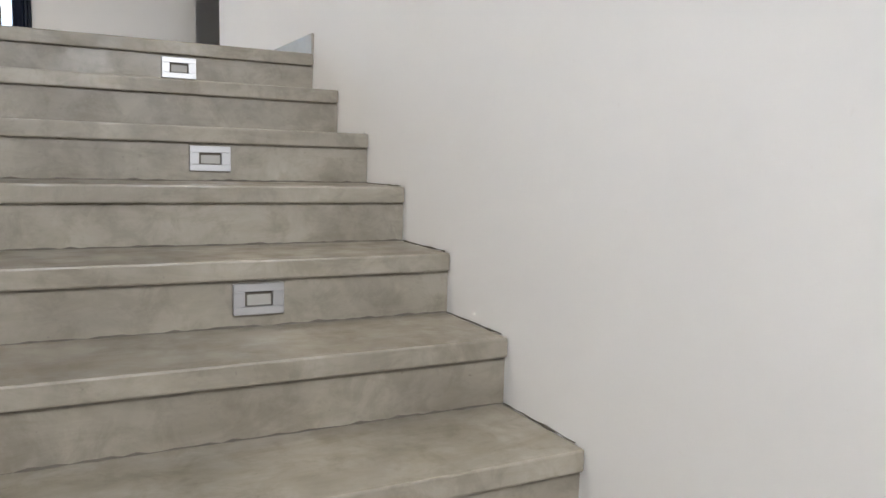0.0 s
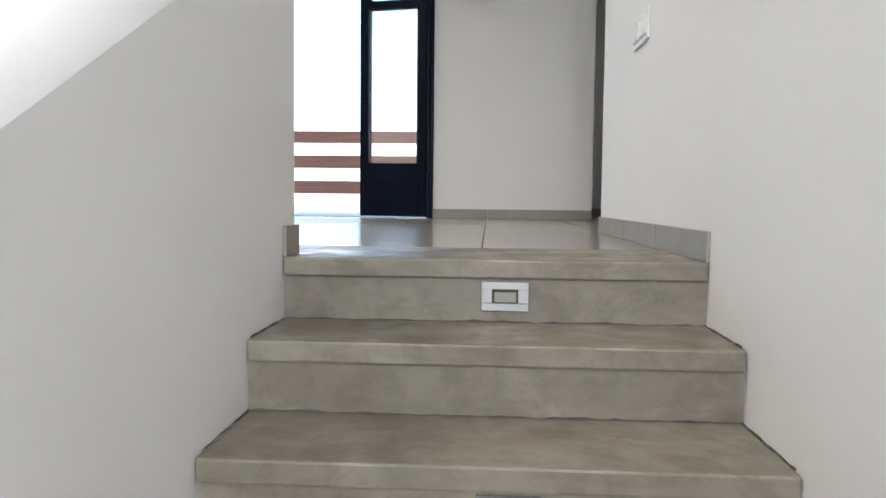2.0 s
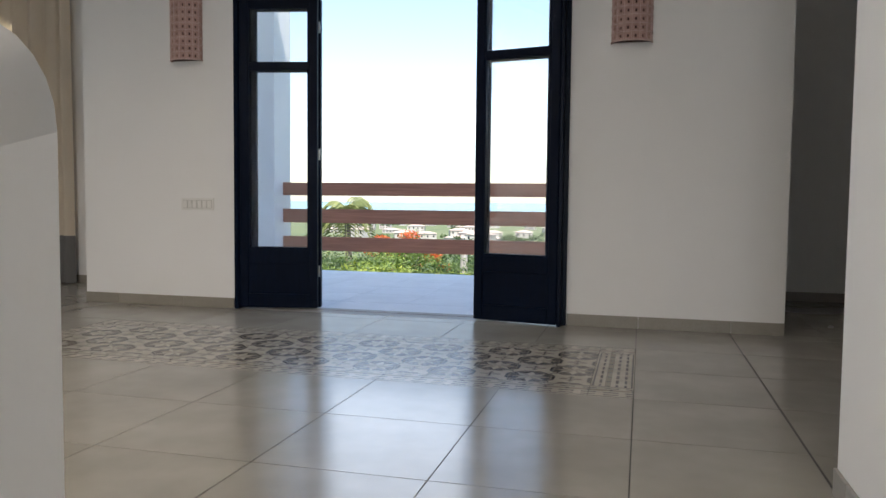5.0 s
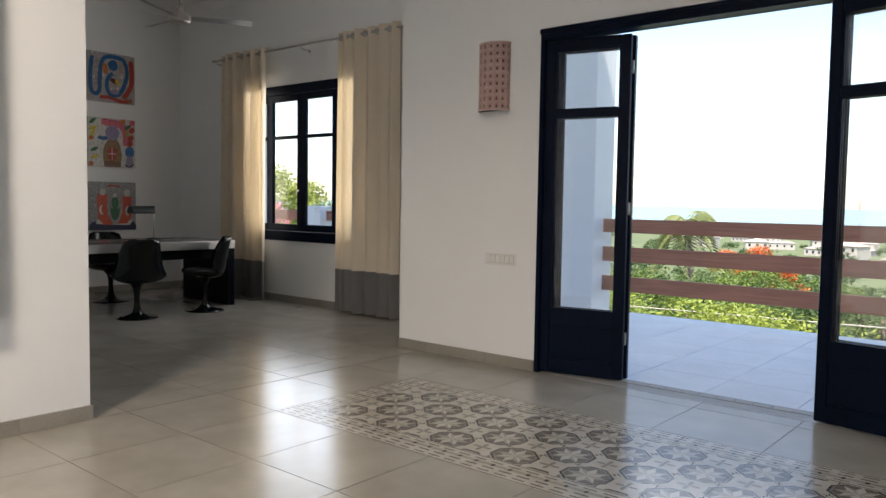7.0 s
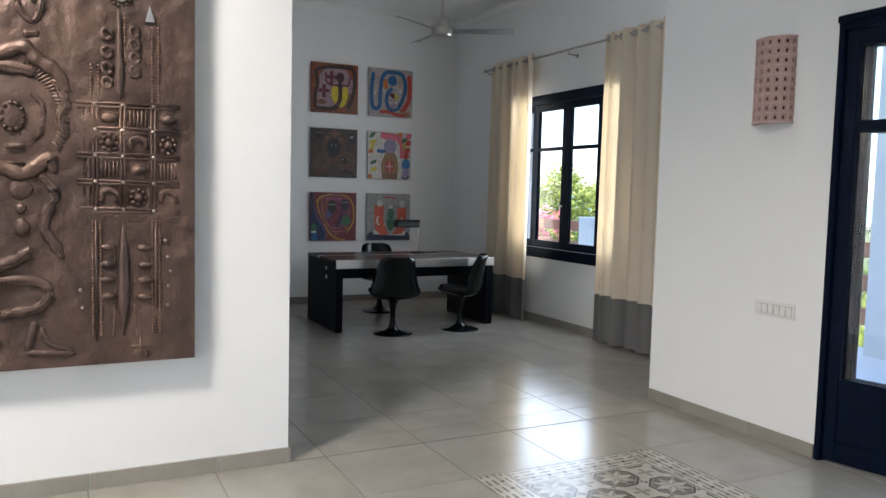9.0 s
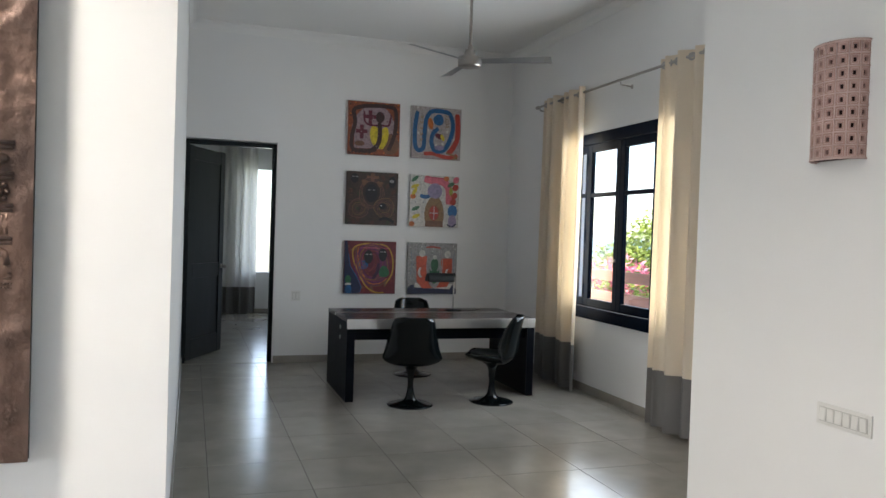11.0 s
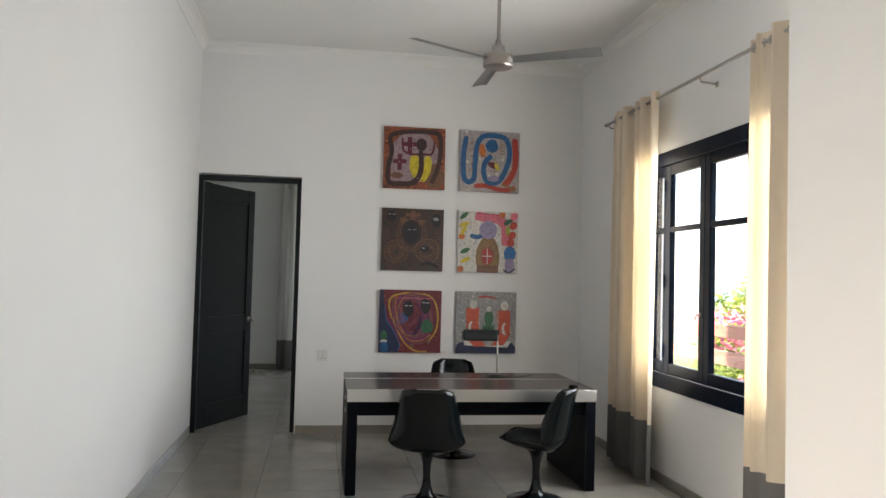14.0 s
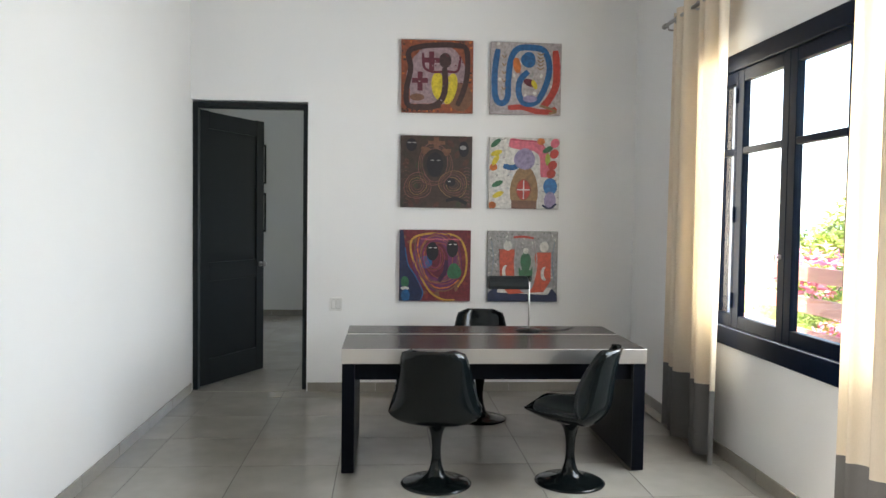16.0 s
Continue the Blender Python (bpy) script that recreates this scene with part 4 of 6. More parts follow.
def sconce(m):
    root = thing("wall_sconce", m, "pink terracotta half round wall sconce with pierced squares", "wall lamp", "terracotta sconces")
    W, D, Hh, cols, rows_ = 0.134, 0.105, 0.5, 8, 9
    bm = bmesh.new()
    us, vs = [], []
    for c in range(cols):
        us += [c / cols, (c + 0.36) / cols, (c + 0.64) / cols]
    us.append(1.0)
    for r in range(rows_):
        vs += [r / rows_, (r + 0.3) / rows_, (r + 0.66) / rows_]
    vs.append(1.0)
    grid = [[bm.verts.new((-W * math.cos(math.pi * u), -D * math.sin(math.pi * u) - 0.0, Hh * (v - 0.5))) for u in us] for v in vs]
    for i in range(len(vs) - 1):
        for j in range(len(us) - 1):
            if i % 3 == 1 and j % 3 == 1:
                continue
            bm.faces.new((grid[i][j], grid[i][j + 1], grid[i + 1][j + 1], grid[i + 1][j]))
    bmesh.ops.recalc_face_normals(bm, faces=bm.faces[:])
    bmesh.ops.solidify(bm, geom=bm.faces[:], thickness=0.012)
    part("pierced_shade", bm, CLAY, root)
    # added back and end caps, the inside's shade put into their dark colour
    bm = bmesh.new()
    box(bm, -W + 0.006, W - 0.006, -0.008, -0.001, -Hh / 2 + 0.004, Hh / 2 - 0.004)
    n = 14
    for z in (-Hh / 2 + 0.002, Hh / 2 - 0.012):
        rim = [(-(W - 0.014) * math.cos(math.pi * q / n), -(D - 0.014) * math.sin(math.pi * q / n) - 0.002) for q in range(n + 1)]
        lo = [bm.verts.new((x, y, z)) for x, y in rim]
        hi = [bm.verts.new((x, y, z + 0.01)) for x, y in rim]
        bm.faces.new(lo)
        bm.faces.new(hi[::-1])
        for q in range(n):
            bm.faces.new((lo[q], hi[q], hi[q + 1], lo[q + 1]))
    bmesh.ops.recalc_face_normals(bm, faces=bm.faces[:])
    part("inner_shell", bm, INNERSHADE, root, "added dark backing, the inner shade put into its colour")
    # raised ribs between the squares
    bm = bmesh.new()
    for r in range(rows_ + 1):
        z = Hh * (r / rows_ - 0.5)
        pts = [(-(W + 0.001) * math.cos(math.pi * q / 16), -(D + 0.001) * math.sin(math.pi * q / 16), z) for q in range(17)]
        tube(bm, pts, 0.006 if r in (0, rows_) else 0.0035, 6)
    for c in range(1, cols):
        u = math.pi * c / cols
        tube(bm, [(-(W + 0.001) * math.cos(u), -(D + 0.001) * math.sin(u), -Hh / 2), (-(W + 0.001) * math.cos(u), -(D + 0.001) * math.sin(u), Hh / 2)], 0.0035, 6)
    part("rib_lattice", bm, RIBCLAY, root, "paler scored ribs", True)
    # a square lip round every hole
    bm = bmesh.new()
    for r in range(rows_):
        for c in range(cols):
            ring = []
            for du, dv in ((0.2, 0.16), (0.8, 0.16), (0.8, 0.82), (0.2, 0.82), (0.2, 0.16)):
                u = math.pi * (c + du) / cols
                ring.append((-(W + 0.0005) * math.cos(u), -(D + 0.0005) * math.sin(u), Hh * ((r + dv) / rows_ - 0.5)))
            tube(bm, ring, 0.0019, 4)
    tagged(part("hole_lips", bm, RIBCLAY, root), kind="stuff")
    return root


s1 = sconce(pose(-2.955, NORTH - 0.001, 2.195))
copy_thing(s1, pose(0.45, NORTH - 0.001, 2.195))

# ---------- paintings ----------
PAINTS = {}


def paint(c):
    if c not in PAINTS:
        m = material("paint_%d" % len(PAINTS), c, 0.5)
        g = Graph(m)
        v = g.coords()
        g.colour(g.ramp(g.noise(v, 34, 5, 0.6), [(0.3, tuple(k * 0.55 for k in c)), (0.65, tuple(k * 0.95 for k in c))]))
        g.bump(g.noise(v, 90, 3), 0.25, 0.003)
        PAINTS[c] = m
    return PAINTS[c]


RUST, BROWN, MAUVE, YELLOW = (0.3, 0.075, 0.03), (0.055, 0.022, 0.02), (0.36, 0.25, 0.27), (0.72, 0.56, 0.03)
WINE, BLUE, PALE, RED = (0.13, 0.012, 0.03), (0.012, 0.115, 0.30), (0.47, 0.41, 0.40), (0.50, 0.05, 0.03)
ORANGE, UMBER, BLACK, GREEN = (0.62, 0.17, 0.03), (0.06, 0.034, 0.026), (0.008, 0.008, 0.012), (0.03, 0.14, 0.06)
PINK, LILAC, OCHRE, WHITE = (0.72, 0.16, 0.22), (0.33, 0.27, 0.43), (0.30, 0.17, 0.07), (0.72, 0.69, 0.64)
MAROON, NAVYP, PURPLE, GREYP = (0.16, 0.018, 0.028), (0.012, 0.02, 0.07), (0.15, 0.025, 0.10), (0.36, 0.35, 0.34)
TAN, SKYB = (0.20, 0.09, 0.05), (0.02, 0.16, 0.42)


class Canvas:
    """A painted panel 0.63 square. Marks lie in u to the right and v up, from 0 to 1, each layer a little prouder."""

    SIZE = 0.632

    def __init__(self, ground, label):
        self.root = thing("painting", None, label, "painting", "six paintings on the study wall")
        s = self.SIZE
        block("canvas", paint(ground), (0, 0.035, 0, s, 0, s), self.root, bevel=0.002)
        self.bm, self.mats, self.level = bmesh.new(), [], 0.0353

    def slot(self, c):
        if c not in self.mats:
            self.mats.append(c)
        return self.mats.index(c)

    def face(self, pts, c):
        self.level += 0.00007
        s = self.SIZE
        vs = [self.bm.verts.new((self.level, min(max(u, 0.004), 0.996) * s, min(max(v, 0.004), 0.996) * s)) for u, v in pts]
        f = self.bm.faces.new(vs)
        f.material_index = self.slot(c)

    def oval(self, u, v, a, b, c, turn=0.0, wob=0.0):
        ct, st = math.cos(radians(turn)), math.sin(radians(turn))
        pts = []
        for k in range(20):
            t = 2 * math.pi * k / 20
            r = 1 + wob * math.sin(3 * t + u * 20)
            x, y = a * r * math.cos(t), b * r * math.sin(t)
            pts.append((u + x * ct - y * st, v + x * st + y * ct))
        self.face(pts, c)

    def rect(self, u0, u1, v0, v1, c):
        self.face([(u0, v0), (u1, v0), (u1, v1), (u0, v1)], c)

    def stroke(self, pts, w, c, n=0):
        line = spline(pts, n or 6 * (len(pts) - 1))
        self.level += 0.00007
        s, lv = self.SIZE, self.level
        sides = []
        for i, p in enumerate(line):
            d = line[min(i + 1, len(line) - 1)] - line[max(i - 1, 0)]
            d = d / (np.hypot(*d) + 1e-9)
            ww = w * (0.75 + 0.25 * math.sin(math.pi * min(1, i / 3, (len(line) - 1 - i) / 3) / 2))
            sides.append([self.bm.verts.new((lv, min(max(q[0], 0.003), 0.997) * s, min(max(q[1], 0.003), 0.997) * s)) for q in (p + ww / 2 * np.array((-d[1], d[0])), p - ww / 2 * np.array((-d[1], d[0])))])
        k = self.slot(c)
        for a, b in zip(sides, sides[1:]):
            f = self.bm.faces.new((a[0], a[1], b[1], b[0]))
            f.material_index = k

    def done(self, y, z, tilt=0.0):
        bmesh.ops.recalc_face_normals(self.bm, faces=self.bm.faces[:])
        for f in self.bm.faces:
            if f.normal.x < 0:
                f.normal_flip()
        part("painted_image", self.bm, [paint(c) for c in self.mats], self.root)
        self.root.matrix_basis = pose(WEST + 0.008, y, z, tilt, 0, 0)


PY, PZ = (3.90, 4.684), (2.475, 1.643, 0.815)

c = Canvas(RUST, "small square painting, brown loop round yellow shapes on mauve")
rnd = random.Random(2)
for k in range(60):
    e = rnd.choice((0, 1, 2, 3))
    t, w = rnd.random(), rnd.uniform(0.01, 0.05)
    u, v = ((t, w), (t, 1 - w), (w, t), (1 - w, t))[e]
    c.oval(u, v, 0.012, 0.02, rnd.choice((BROWN, TAN, ORANGE)), 90 * (e > 1))
c.oval(0.5, 0.52, 0.42, 0.42, MAUVE, wob=0.04)
c.rect(0.12, 0.4, 0.12, 0.5, MAUVE)
c.oval(0.82, 0.22, 0.17, 0.2, TAN)
c.stroke([(0.55, 0.1), (0.3, 0.07), (0.1, 0.1), (0.07, 0.3), (0.13, 0.6), (0.1, 0.82), (0.25, 0.9), (0.5, 0.93), (0.75, 0.93), (0.9, 0.88), (0.92, 0.6), (0.88, 0.35), (0.78, 0.1)], 0.075, BROWN)
c.oval(0.52, 0.36, 0.1, 0.2, YELLOW, 8)
c.oval(0.68, 0.33, 0.09, 0.22, YELLOW, -14)
c.stroke([(0.3, 0.82), (0.32, 0.62), (0.45, 0.56), (0.62, 0.57), (0.78, 0.58), (0.82, 0.78)], 0.035, WINE)
c.stroke([(0.6, 0.62), (0.61, 0.35), (0.56, 0.18), (0.42, 0.08), (0.2, 0.08)], 0.085, BROWN)
c.oval(0.61, 0.72, 0.085, 0.105, BROWN)
for u, v in ((0.42, 0.71), (0.26, 0.43)):
    c.rect(u - 0.035, u + 0.035, v - 0.13, v + 0.13, WINE)
    c.rect(u - 0.11, u + 0.11, v - 0.025, v + 0.045, WINE)
c.oval(0.22, 0.21, 0.1, 0.05, TAN)
for k in range(26):
    c.oval(rnd.uniform(0.15, 0.85), rnd.uniform(0.12, 0.86), 0.012, 0.007, rnd.choice((PALE, MAUVE, WINE)), rnd.uniform(0, 180))
c.done(PY[0], PZ[0], 0.4)

c = Canvas(PALE, "small square painting, looping blue snake on a pale ground")
rnd = random.Random(3)
for k in range(34):
    c.oval(rnd.random(), rnd.random(), 0.03, 0.02, rnd.choice((MAUVE, GREYP, WHITE)), rnd.uniform(0, 180))
c.stroke([(0.91, 0.9), (0.93, 0.65), (0.92, 0.4), (0.82, 0.2), (0.74, 0.12)], 0.1, RED)
c.stroke([(0.25, 0.09), (0.45, 0.1), (0.65, 0.05), (0.85, 0.05), (0.93, 0.1)], 0.075, RED)
c.stroke([(0.7, 0.13), (0.84, 0.09), (0.93, 0.05), (0.83, 0.02)], 0.035, OCHRE)
c.stroke([(0.1, 0.9), (0.06, 0.6), (0.07, 0.25), (0.15, 0.15), (0.24, 0.22), (0.25, 0.45), (0.28, 0.75), (0.38, 0.91), (0.6, 0.93), (0.76, 0.88), (0.83, 0.65), (0.77, 0.38), (0.65, 0.18), (0.48, 0.16), (0.4, 0.3), (0.42, 0.48), (0.53, 0.6)], 0.085, BLUE)
c.oval(0.53, 0.76, 0.105, 0.11, BLUE, wob=0.04)
c.oval(0.37, 0.68, 0.055, 0.11, ORANGE, 10)
c.oval(0.56, 0.44, 0.1, 0.05, WINE, -20)
c.oval(0.62, 0.42, 0.035, 0.07, YELLOW, 25)
c.oval(0.56, 0.22, 0.1, 0.05, LILAC)
for k in range(5):
    c.stroke([(0.66, 0.86 - 0.05 * k), (0.7, 0.83 - 0.05 * k), (0.75, 0.86 - 0.05 * k)], 0.015, OCHRE, 6)
    c.stroke([(0.16, 0.82 - 0.11 * k), (0.19, 0.78 - 0.11 * k), (0.22, 0.82 - 0.11 * k)], 0.014, OCHRE, 6)
c.done(PY[1], PZ[0] + 0.004)

c = Canvas(UMBER, "small square painting, dark brown with black ovals and thin lines")
rnd = random.Random(4)
for k in range(40):
    c.oval(rnd.random(), rnd.random(), 0.06, 0.035, rnd.choice(((0.05, 0.05, 0.025), (0.09, 0.035, 0.025), (0.045, 0.03, 0.02))), rnd.uniform(0, 180))
c.rect(0.46, 0.53, 0.78, 0.98, TAN)
c.rect(0.38, 0.62, 0.88, 0.93, TAN)
def rings(canvas, u, v, a, b, count, step, width, colours, turn=0.0):
    """Nested contour lines."""
    ct, st = math.cos(radians(turn)), math.sin(radians(turn))
    for q in range(count):
        pts = []
        for k in range(15):
            t = 2 * math.pi * k / 14
            wob = 1 + 0.05 * math.sin(3 * t + q)
            x, y = (a + step * q) * wob * math.cos(t), (b + step * q) * wob * math.sin(t)
            pts.append((u + x * ct - y * st, v + x * st + y * ct))
        canvas.stroke(pts, width, colours[q % len(colours)], 42)


CLAYLINE, PINKLINE = (0.17, 0.075, 0.05), (0.24, 0.10, 0.085)
rings(c, 0.24, 0.3, 0.06, 0.05, 5, 0.032, 0.009, (CLAYLINE, PINKLINE, OCHRE), 20)
rings(c, 0.74, 0.33, 0.07, 0.06, 5, 0.032, 0.009, (CLAYLINE, OCHRE, PINKLINE), -20)
rings(c, 0.48, 0.6, 0.18, 0.23, 3, 0.03, 0.009, (PINKLINE, CLAYLINE))
for k in range(12):
    c.stroke([(0.03 + 0.03 * (k % 2), 0.05 + 0.055 * k), (0.08, 0.07 + 0.055 * k), (0.12, 0.05 + 0.055 * k)], 0.007, CLAYLINE, 6)
    c.stroke([(0.88, 0.05 + 0.045 * k), (0.93, 0.07 + 0.045 * k), (0.97, 0.05 + 0.045 * k)], 0.007, PINKLINE, 6)
c.oval(0.48, 0.62, 0.16, 0.2, (0.03, 0.018, 0.016))
c.oval(0.48, 0.6, 0.115, 0.17, BLACK)
c.oval(0.15, 0.87, 0.075, 0.09, BLACK)
c.oval(0.88, 0.82, 0.07, 0.11, BLACK)
c.oval(0.87, 0.84, 0.045, 0.03, GREYP)
for u, v in ((0.44, 0.66), (0.53, 0.66), (0.12, 0.9), (0.19, 0.9)):
    c.oval(u, v, 0.028, 0.008, GREYP)
c.oval(0.7, 0.36, 0.07, 0.06, BLACK)
c.oval(0.68, 0.37, 0.02, 0.008, WHITE)
c.stroke([(0.64, 0.1), (0.78, 0.13), (0.93, 0.06)], 0.05, BLACK)
c.oval(0.34, 0.8, 0.06, 0.05, TAN, wob=0.2)
c.oval(0.64, 0.78, 0.06, 0.05, TAN, wob=0.2)
c.done(PY[0], PZ[1])

c = Canvas(WHITE, "small square painting, pink arch, brown jar and coloured leaves")
rnd = random.Random(5)
for k in range(60):
    c.oval(rnd.random(), rnd.random(), 0.018, 0.01, rnd.choice((GREYP, PALE, (0.55, 0.6, 0.62))), rnd.uniform(0, 180))
c.stroke([(0.28, 0.93), (0.45, 0.9), (0.65, 0.88), (0.78, 0.75), (0.79, 0.45)], 0.14, PINK)
c.stroke([(0.3, 0.97), (0.5, 0.96), (0.72, 0.93), (0.84, 0.78)], 0.02, (0.5, 0.06, 0.1))
for u, v, col, t in ((0.09, 0.92, GREEN, 40), (0.1, 0.78, YELLOW, 20), (0.06, 0.58, ORANGE, 0), (0.12, 0.35, GREEN, 25), (0.13, 0.2, YELLOW, 25), (0.05, 0.05, ORANGE, 0), (0.09, 0.68, YELLOW, 60), (0.83, 0.84, GREEN, 30), (0.73, 0.95, ORANGE, 0), (0.83, 0.7, (0.4, 0.45, 0.05), 90)):
    c.oval(u, v, 0.085 if col != ORANGE else 0.055, 0.036 if col != ORANGE else 0.05, col, t)
for u, v in ((0.93, 0.93), (0.92, 0.78), (0.9, 0.62), (0.88, 0.5)):
    c.oval(u, v, 0.07, 0.06, RED if v < 0.9 else PINK, 50)
c.stroke([(0.2, 0.6), (0.33, 0.58), (0.44, 0.63)], 0.075, BLUE)
c.oval(0.5, 0.26, 0.2, 0.34, OCHRE, wob=0.03)
c.rect(0.32, 0.68, 0.0, 0.12, TAN)
c.oval(0.5, 0.7, 0.15, 0.15, LILAC, wob=0.03)
c.oval(0.49, 0.27, 0.105, 0.15, RUST)
c.oval(0.49, 0.27, 0.09, 0.135, RED)
c.rect(0.485, 0.5, 0.14, 0.4, WHITE)
c.rect(0.4, 0.58, 0.262, 0.278, WHITE)
c.oval(0.87, 0.32, 0.1, 0.12, SKYB)
c.oval(0.87, 0.12, 0.085, 0.13, LILAC)
c.stroke([(0.76, 0.06), (0.86, 0.01), (0.96, 0.08)], 0.03, NAVYP)
c.done(PY[1], PZ[1])

c = Canvas(MAROON, "small square painting, yellow loop over dark red and purple")
rnd = random.Random(6)
for k in range(44):
    c.oval(rnd.random(), rnd.random(), 0.05, 0.025, rnd.choice((MAROON, (0.22, 0.03, 0.03), TAN)), rnd.uniform(0, 180))
c.face([(0.0, 0.0), (0.3, 0.0), (0.33, 0.12), (0.22, 0.35), (0.12, 0.5), (0.08, 0.75), (0.05, 1.0), (0.0, 1.0)], NAVYP)
c.stroke([(0.3, 0.02), (0.33, 0.14), (0.22, 0.36), (0.12, 0.52), (0.08, 0.75)], 0.015, BLUE)
c.oval(0.52, 0.55, 0.34, 0.42, PURPLE, 10)
c.oval(0.48, 0.6, 0.2, 0.27, WINE, 15)
c.oval(0.36, 0.55, 0.1, 0.09, BLUE)
for q in range(3):
    c.stroke([(0.24 + 0.035 * q, 0.9), (0.22 + 0.035 * q, 0.7), (0.34 + 0.03 * q, 0.36), (0.5, 0.17 + 0.03 * q), (0.7 - 0.02 * q, 0.16 + 0.04 * q), (0.86 - 0.03 * q, 0.3)], 0.018, (TAN, ORANGE, PURPLE)[q])
c.stroke([(0.78, 0.02), (0.6, 0.03), (0.42, 0.15), (0.25, 0.45), (0.16, 0.7), (0.18, 0.87), (0.35, 0.94), (0.6, 0.95), (0.82, 0.9), (0.93, 0.7), (0.93, 0.4), (0.82, 0.2)], 0.028, (0.55, 0.3, 0.04))
rings(c, 0.55, 0.58, 0.2, 0.25, 6, 0.026, 0.011, ((0.30, 0.07, 0.04), PURPLE, TAN, (0.34, 0.15, 0.05)), 12)
rings(c, 0.48, 0.62, 0.1, 0.15, 3, 0.024, 0.008, ((0.30, 0.05, 0.10), RUST), 10)
c.oval(0.46, 0.7, 0.085, 0.13, BLACK)
c.oval(0.74, 0.75, 0.08, 0.13, BLACK)
c.stroke([(0.66, 0.58), (0.64, 0.42), (0.55, 0.28)], 0.06, (0.05, 0.01, 0.05))
c.oval(0.77, 0.42, 0.1, 0.11, GREEN, wob=0.08)
for u, v in ((0.43, 0.75), (0.5, 0.75), (0.71, 0.8), (0.78, 0.8)):
    c.oval(u, v, 0.024, 0.007, WHITE)
c.oval(0.08, 0.27, 0.055, 0.08, GREEN)
c.oval(0.08, 0.18, 0.06, 0.025, WHITE)
c.oval(0.09, 0.08, 0.06, 0.09, BLUE)
for k in range(20):
    c.stroke([(0.3 + 0.028 * k, 0.86 + 0.02 * math.sin(k)), (0.31 + 0.028 * k, 0.88), (0.325 + 0.028 * k, 0.86)], 0.008, PINK, 4)
c.done(PY[0], PZ[2])

c = Canvas(GREYP, "small square painting, red upright shapes on speckled silver grey")
rnd = random.Random(7)
for k in range(150):
    c.oval(rnd.random(), rnd.uniform(0.15, 1), 0.018, 0.008, rnd.choice((WHITE, (0.2, 0.2, 0.2), PALE)), rnd.uniform(0, 180))
c.face([(0.0, 0.0), (1.0, 0.0), (1.0, 0.1), (0.93, 0.18), (0.07, 0.18), (0.0, 0.12)], NAVYP)
c.face([(0.14, 0.13), (0.86, 0.1), (0.92, 0.2), (0.15, 0.22)], WHITE)
c.face([(0.16, 0.74), (0.38, 0.74), (0.38, 0.32), (0.62, 0.32), (0.68, 0.7), (0.9, 0.7), (0.9, 0.3), (0.8, 0.14), (0.3, 0.11), (0.18, 0.25)], (0.60, 0.09, 0.04))
c.oval(0.54, 0.45, 0.15, 0.33, GREYP)
c.stroke([(0.4, 0.8), (0.38, 0.5), (0.44, 0.25), (0.56, 0.2), (0.66, 0.3), (0.7, 0.55), (0.67, 0.82)], 0.016, PALE)
c.oval(0.54, 0.45, 0.1, 0.25, GREEN)
c.stroke([(0.46, 0.68), (0.45, 0.55), (0.48, 0.45)], 0.03, GREYP)
c.stroke([(0.62, 0.68), (0.63, 0.55), (0.6, 0.45)], 0.03, GREYP)
for u, v, s in ((0.28, 0.79, 0.06), (0.8, 0.78, 0.065), (0.54, 0.72, 0.038)):
    c.oval(u, v, s, s * 1.15, WHITE)
for u, v in ((0.28, 0.42), (0.83, 0.4)):
    c.oval(u - 0.02, v, 0.055, 0.1, WHITE)
    c.oval(u + 0.02, v + 0.01, 0.05, 0.09, (0.60, 0.09, 0.04))
c.stroke([(0.36, 0.91), (0.5, 0.92), (0.65, 0.9)], 0.03, RED)
c.stroke([(0.05, 0.85), (0.08, 0.6), (0.05, 0.35)], 0.012, (0.25, 0.3, 0.36))
c.stroke([(0.95, 0.85), (0.92, 0.6), (0.95, 0.3)], 0.012, (0.25, 0.3, 0.36))
c.done(PY[1], PZ[2])

# two framed prints in the bedroom
for z in (2.345, 1.6):
    fr = thing("framed_print", pose(BED_X, 1.66, z), "framed print with a thin black frame on the bedroom wall", "picture", "bedroom prints")
    bm = bmesh.new()
    for a in ((-0.25, 0.25, 0.275, 0.3), (-0.25, 0.25, -0.3, -0.275), (-0.25, -0.225, -0.275, 0.275), (0.225, 0.25, -0.275, 0.275)):
        box(bm, 0.001, 0.03, a[0], a[1], a[2], a[3])
    part("frame", bm, BLACKDOOR, fr)
    block("mat_board", PLASTIC, (0.001, 0.012, -0.225, 0.225, -0.275, 0.275), fr)


# ---------- copper relief ----------
rnd = random.Random(9)
def copper():
    m = material("patinated_copper", (0.11, 0.07, 0.058), 0.5, 0.6)
    g = Graph(m)
    v = g.coords()
    n = g.noise(v, 3.2, 6, 0.6, 0.5)
    g.colour(g.ramp(n, [(0.25, (0.058, 0.040, 0.034)), (0.5, (0.105, 0.068, 0.055)), (0.78, (0.18, 0.112, 0.085))]))
    g.rough(g.noise(v, 9, 5), 0.34, 0.6)
    g.bump(g.mix(g.noise(v, 16, 3, 0.5), g.noise(v, 70, 4), 0.25), 0.75, 0.014)
    return m


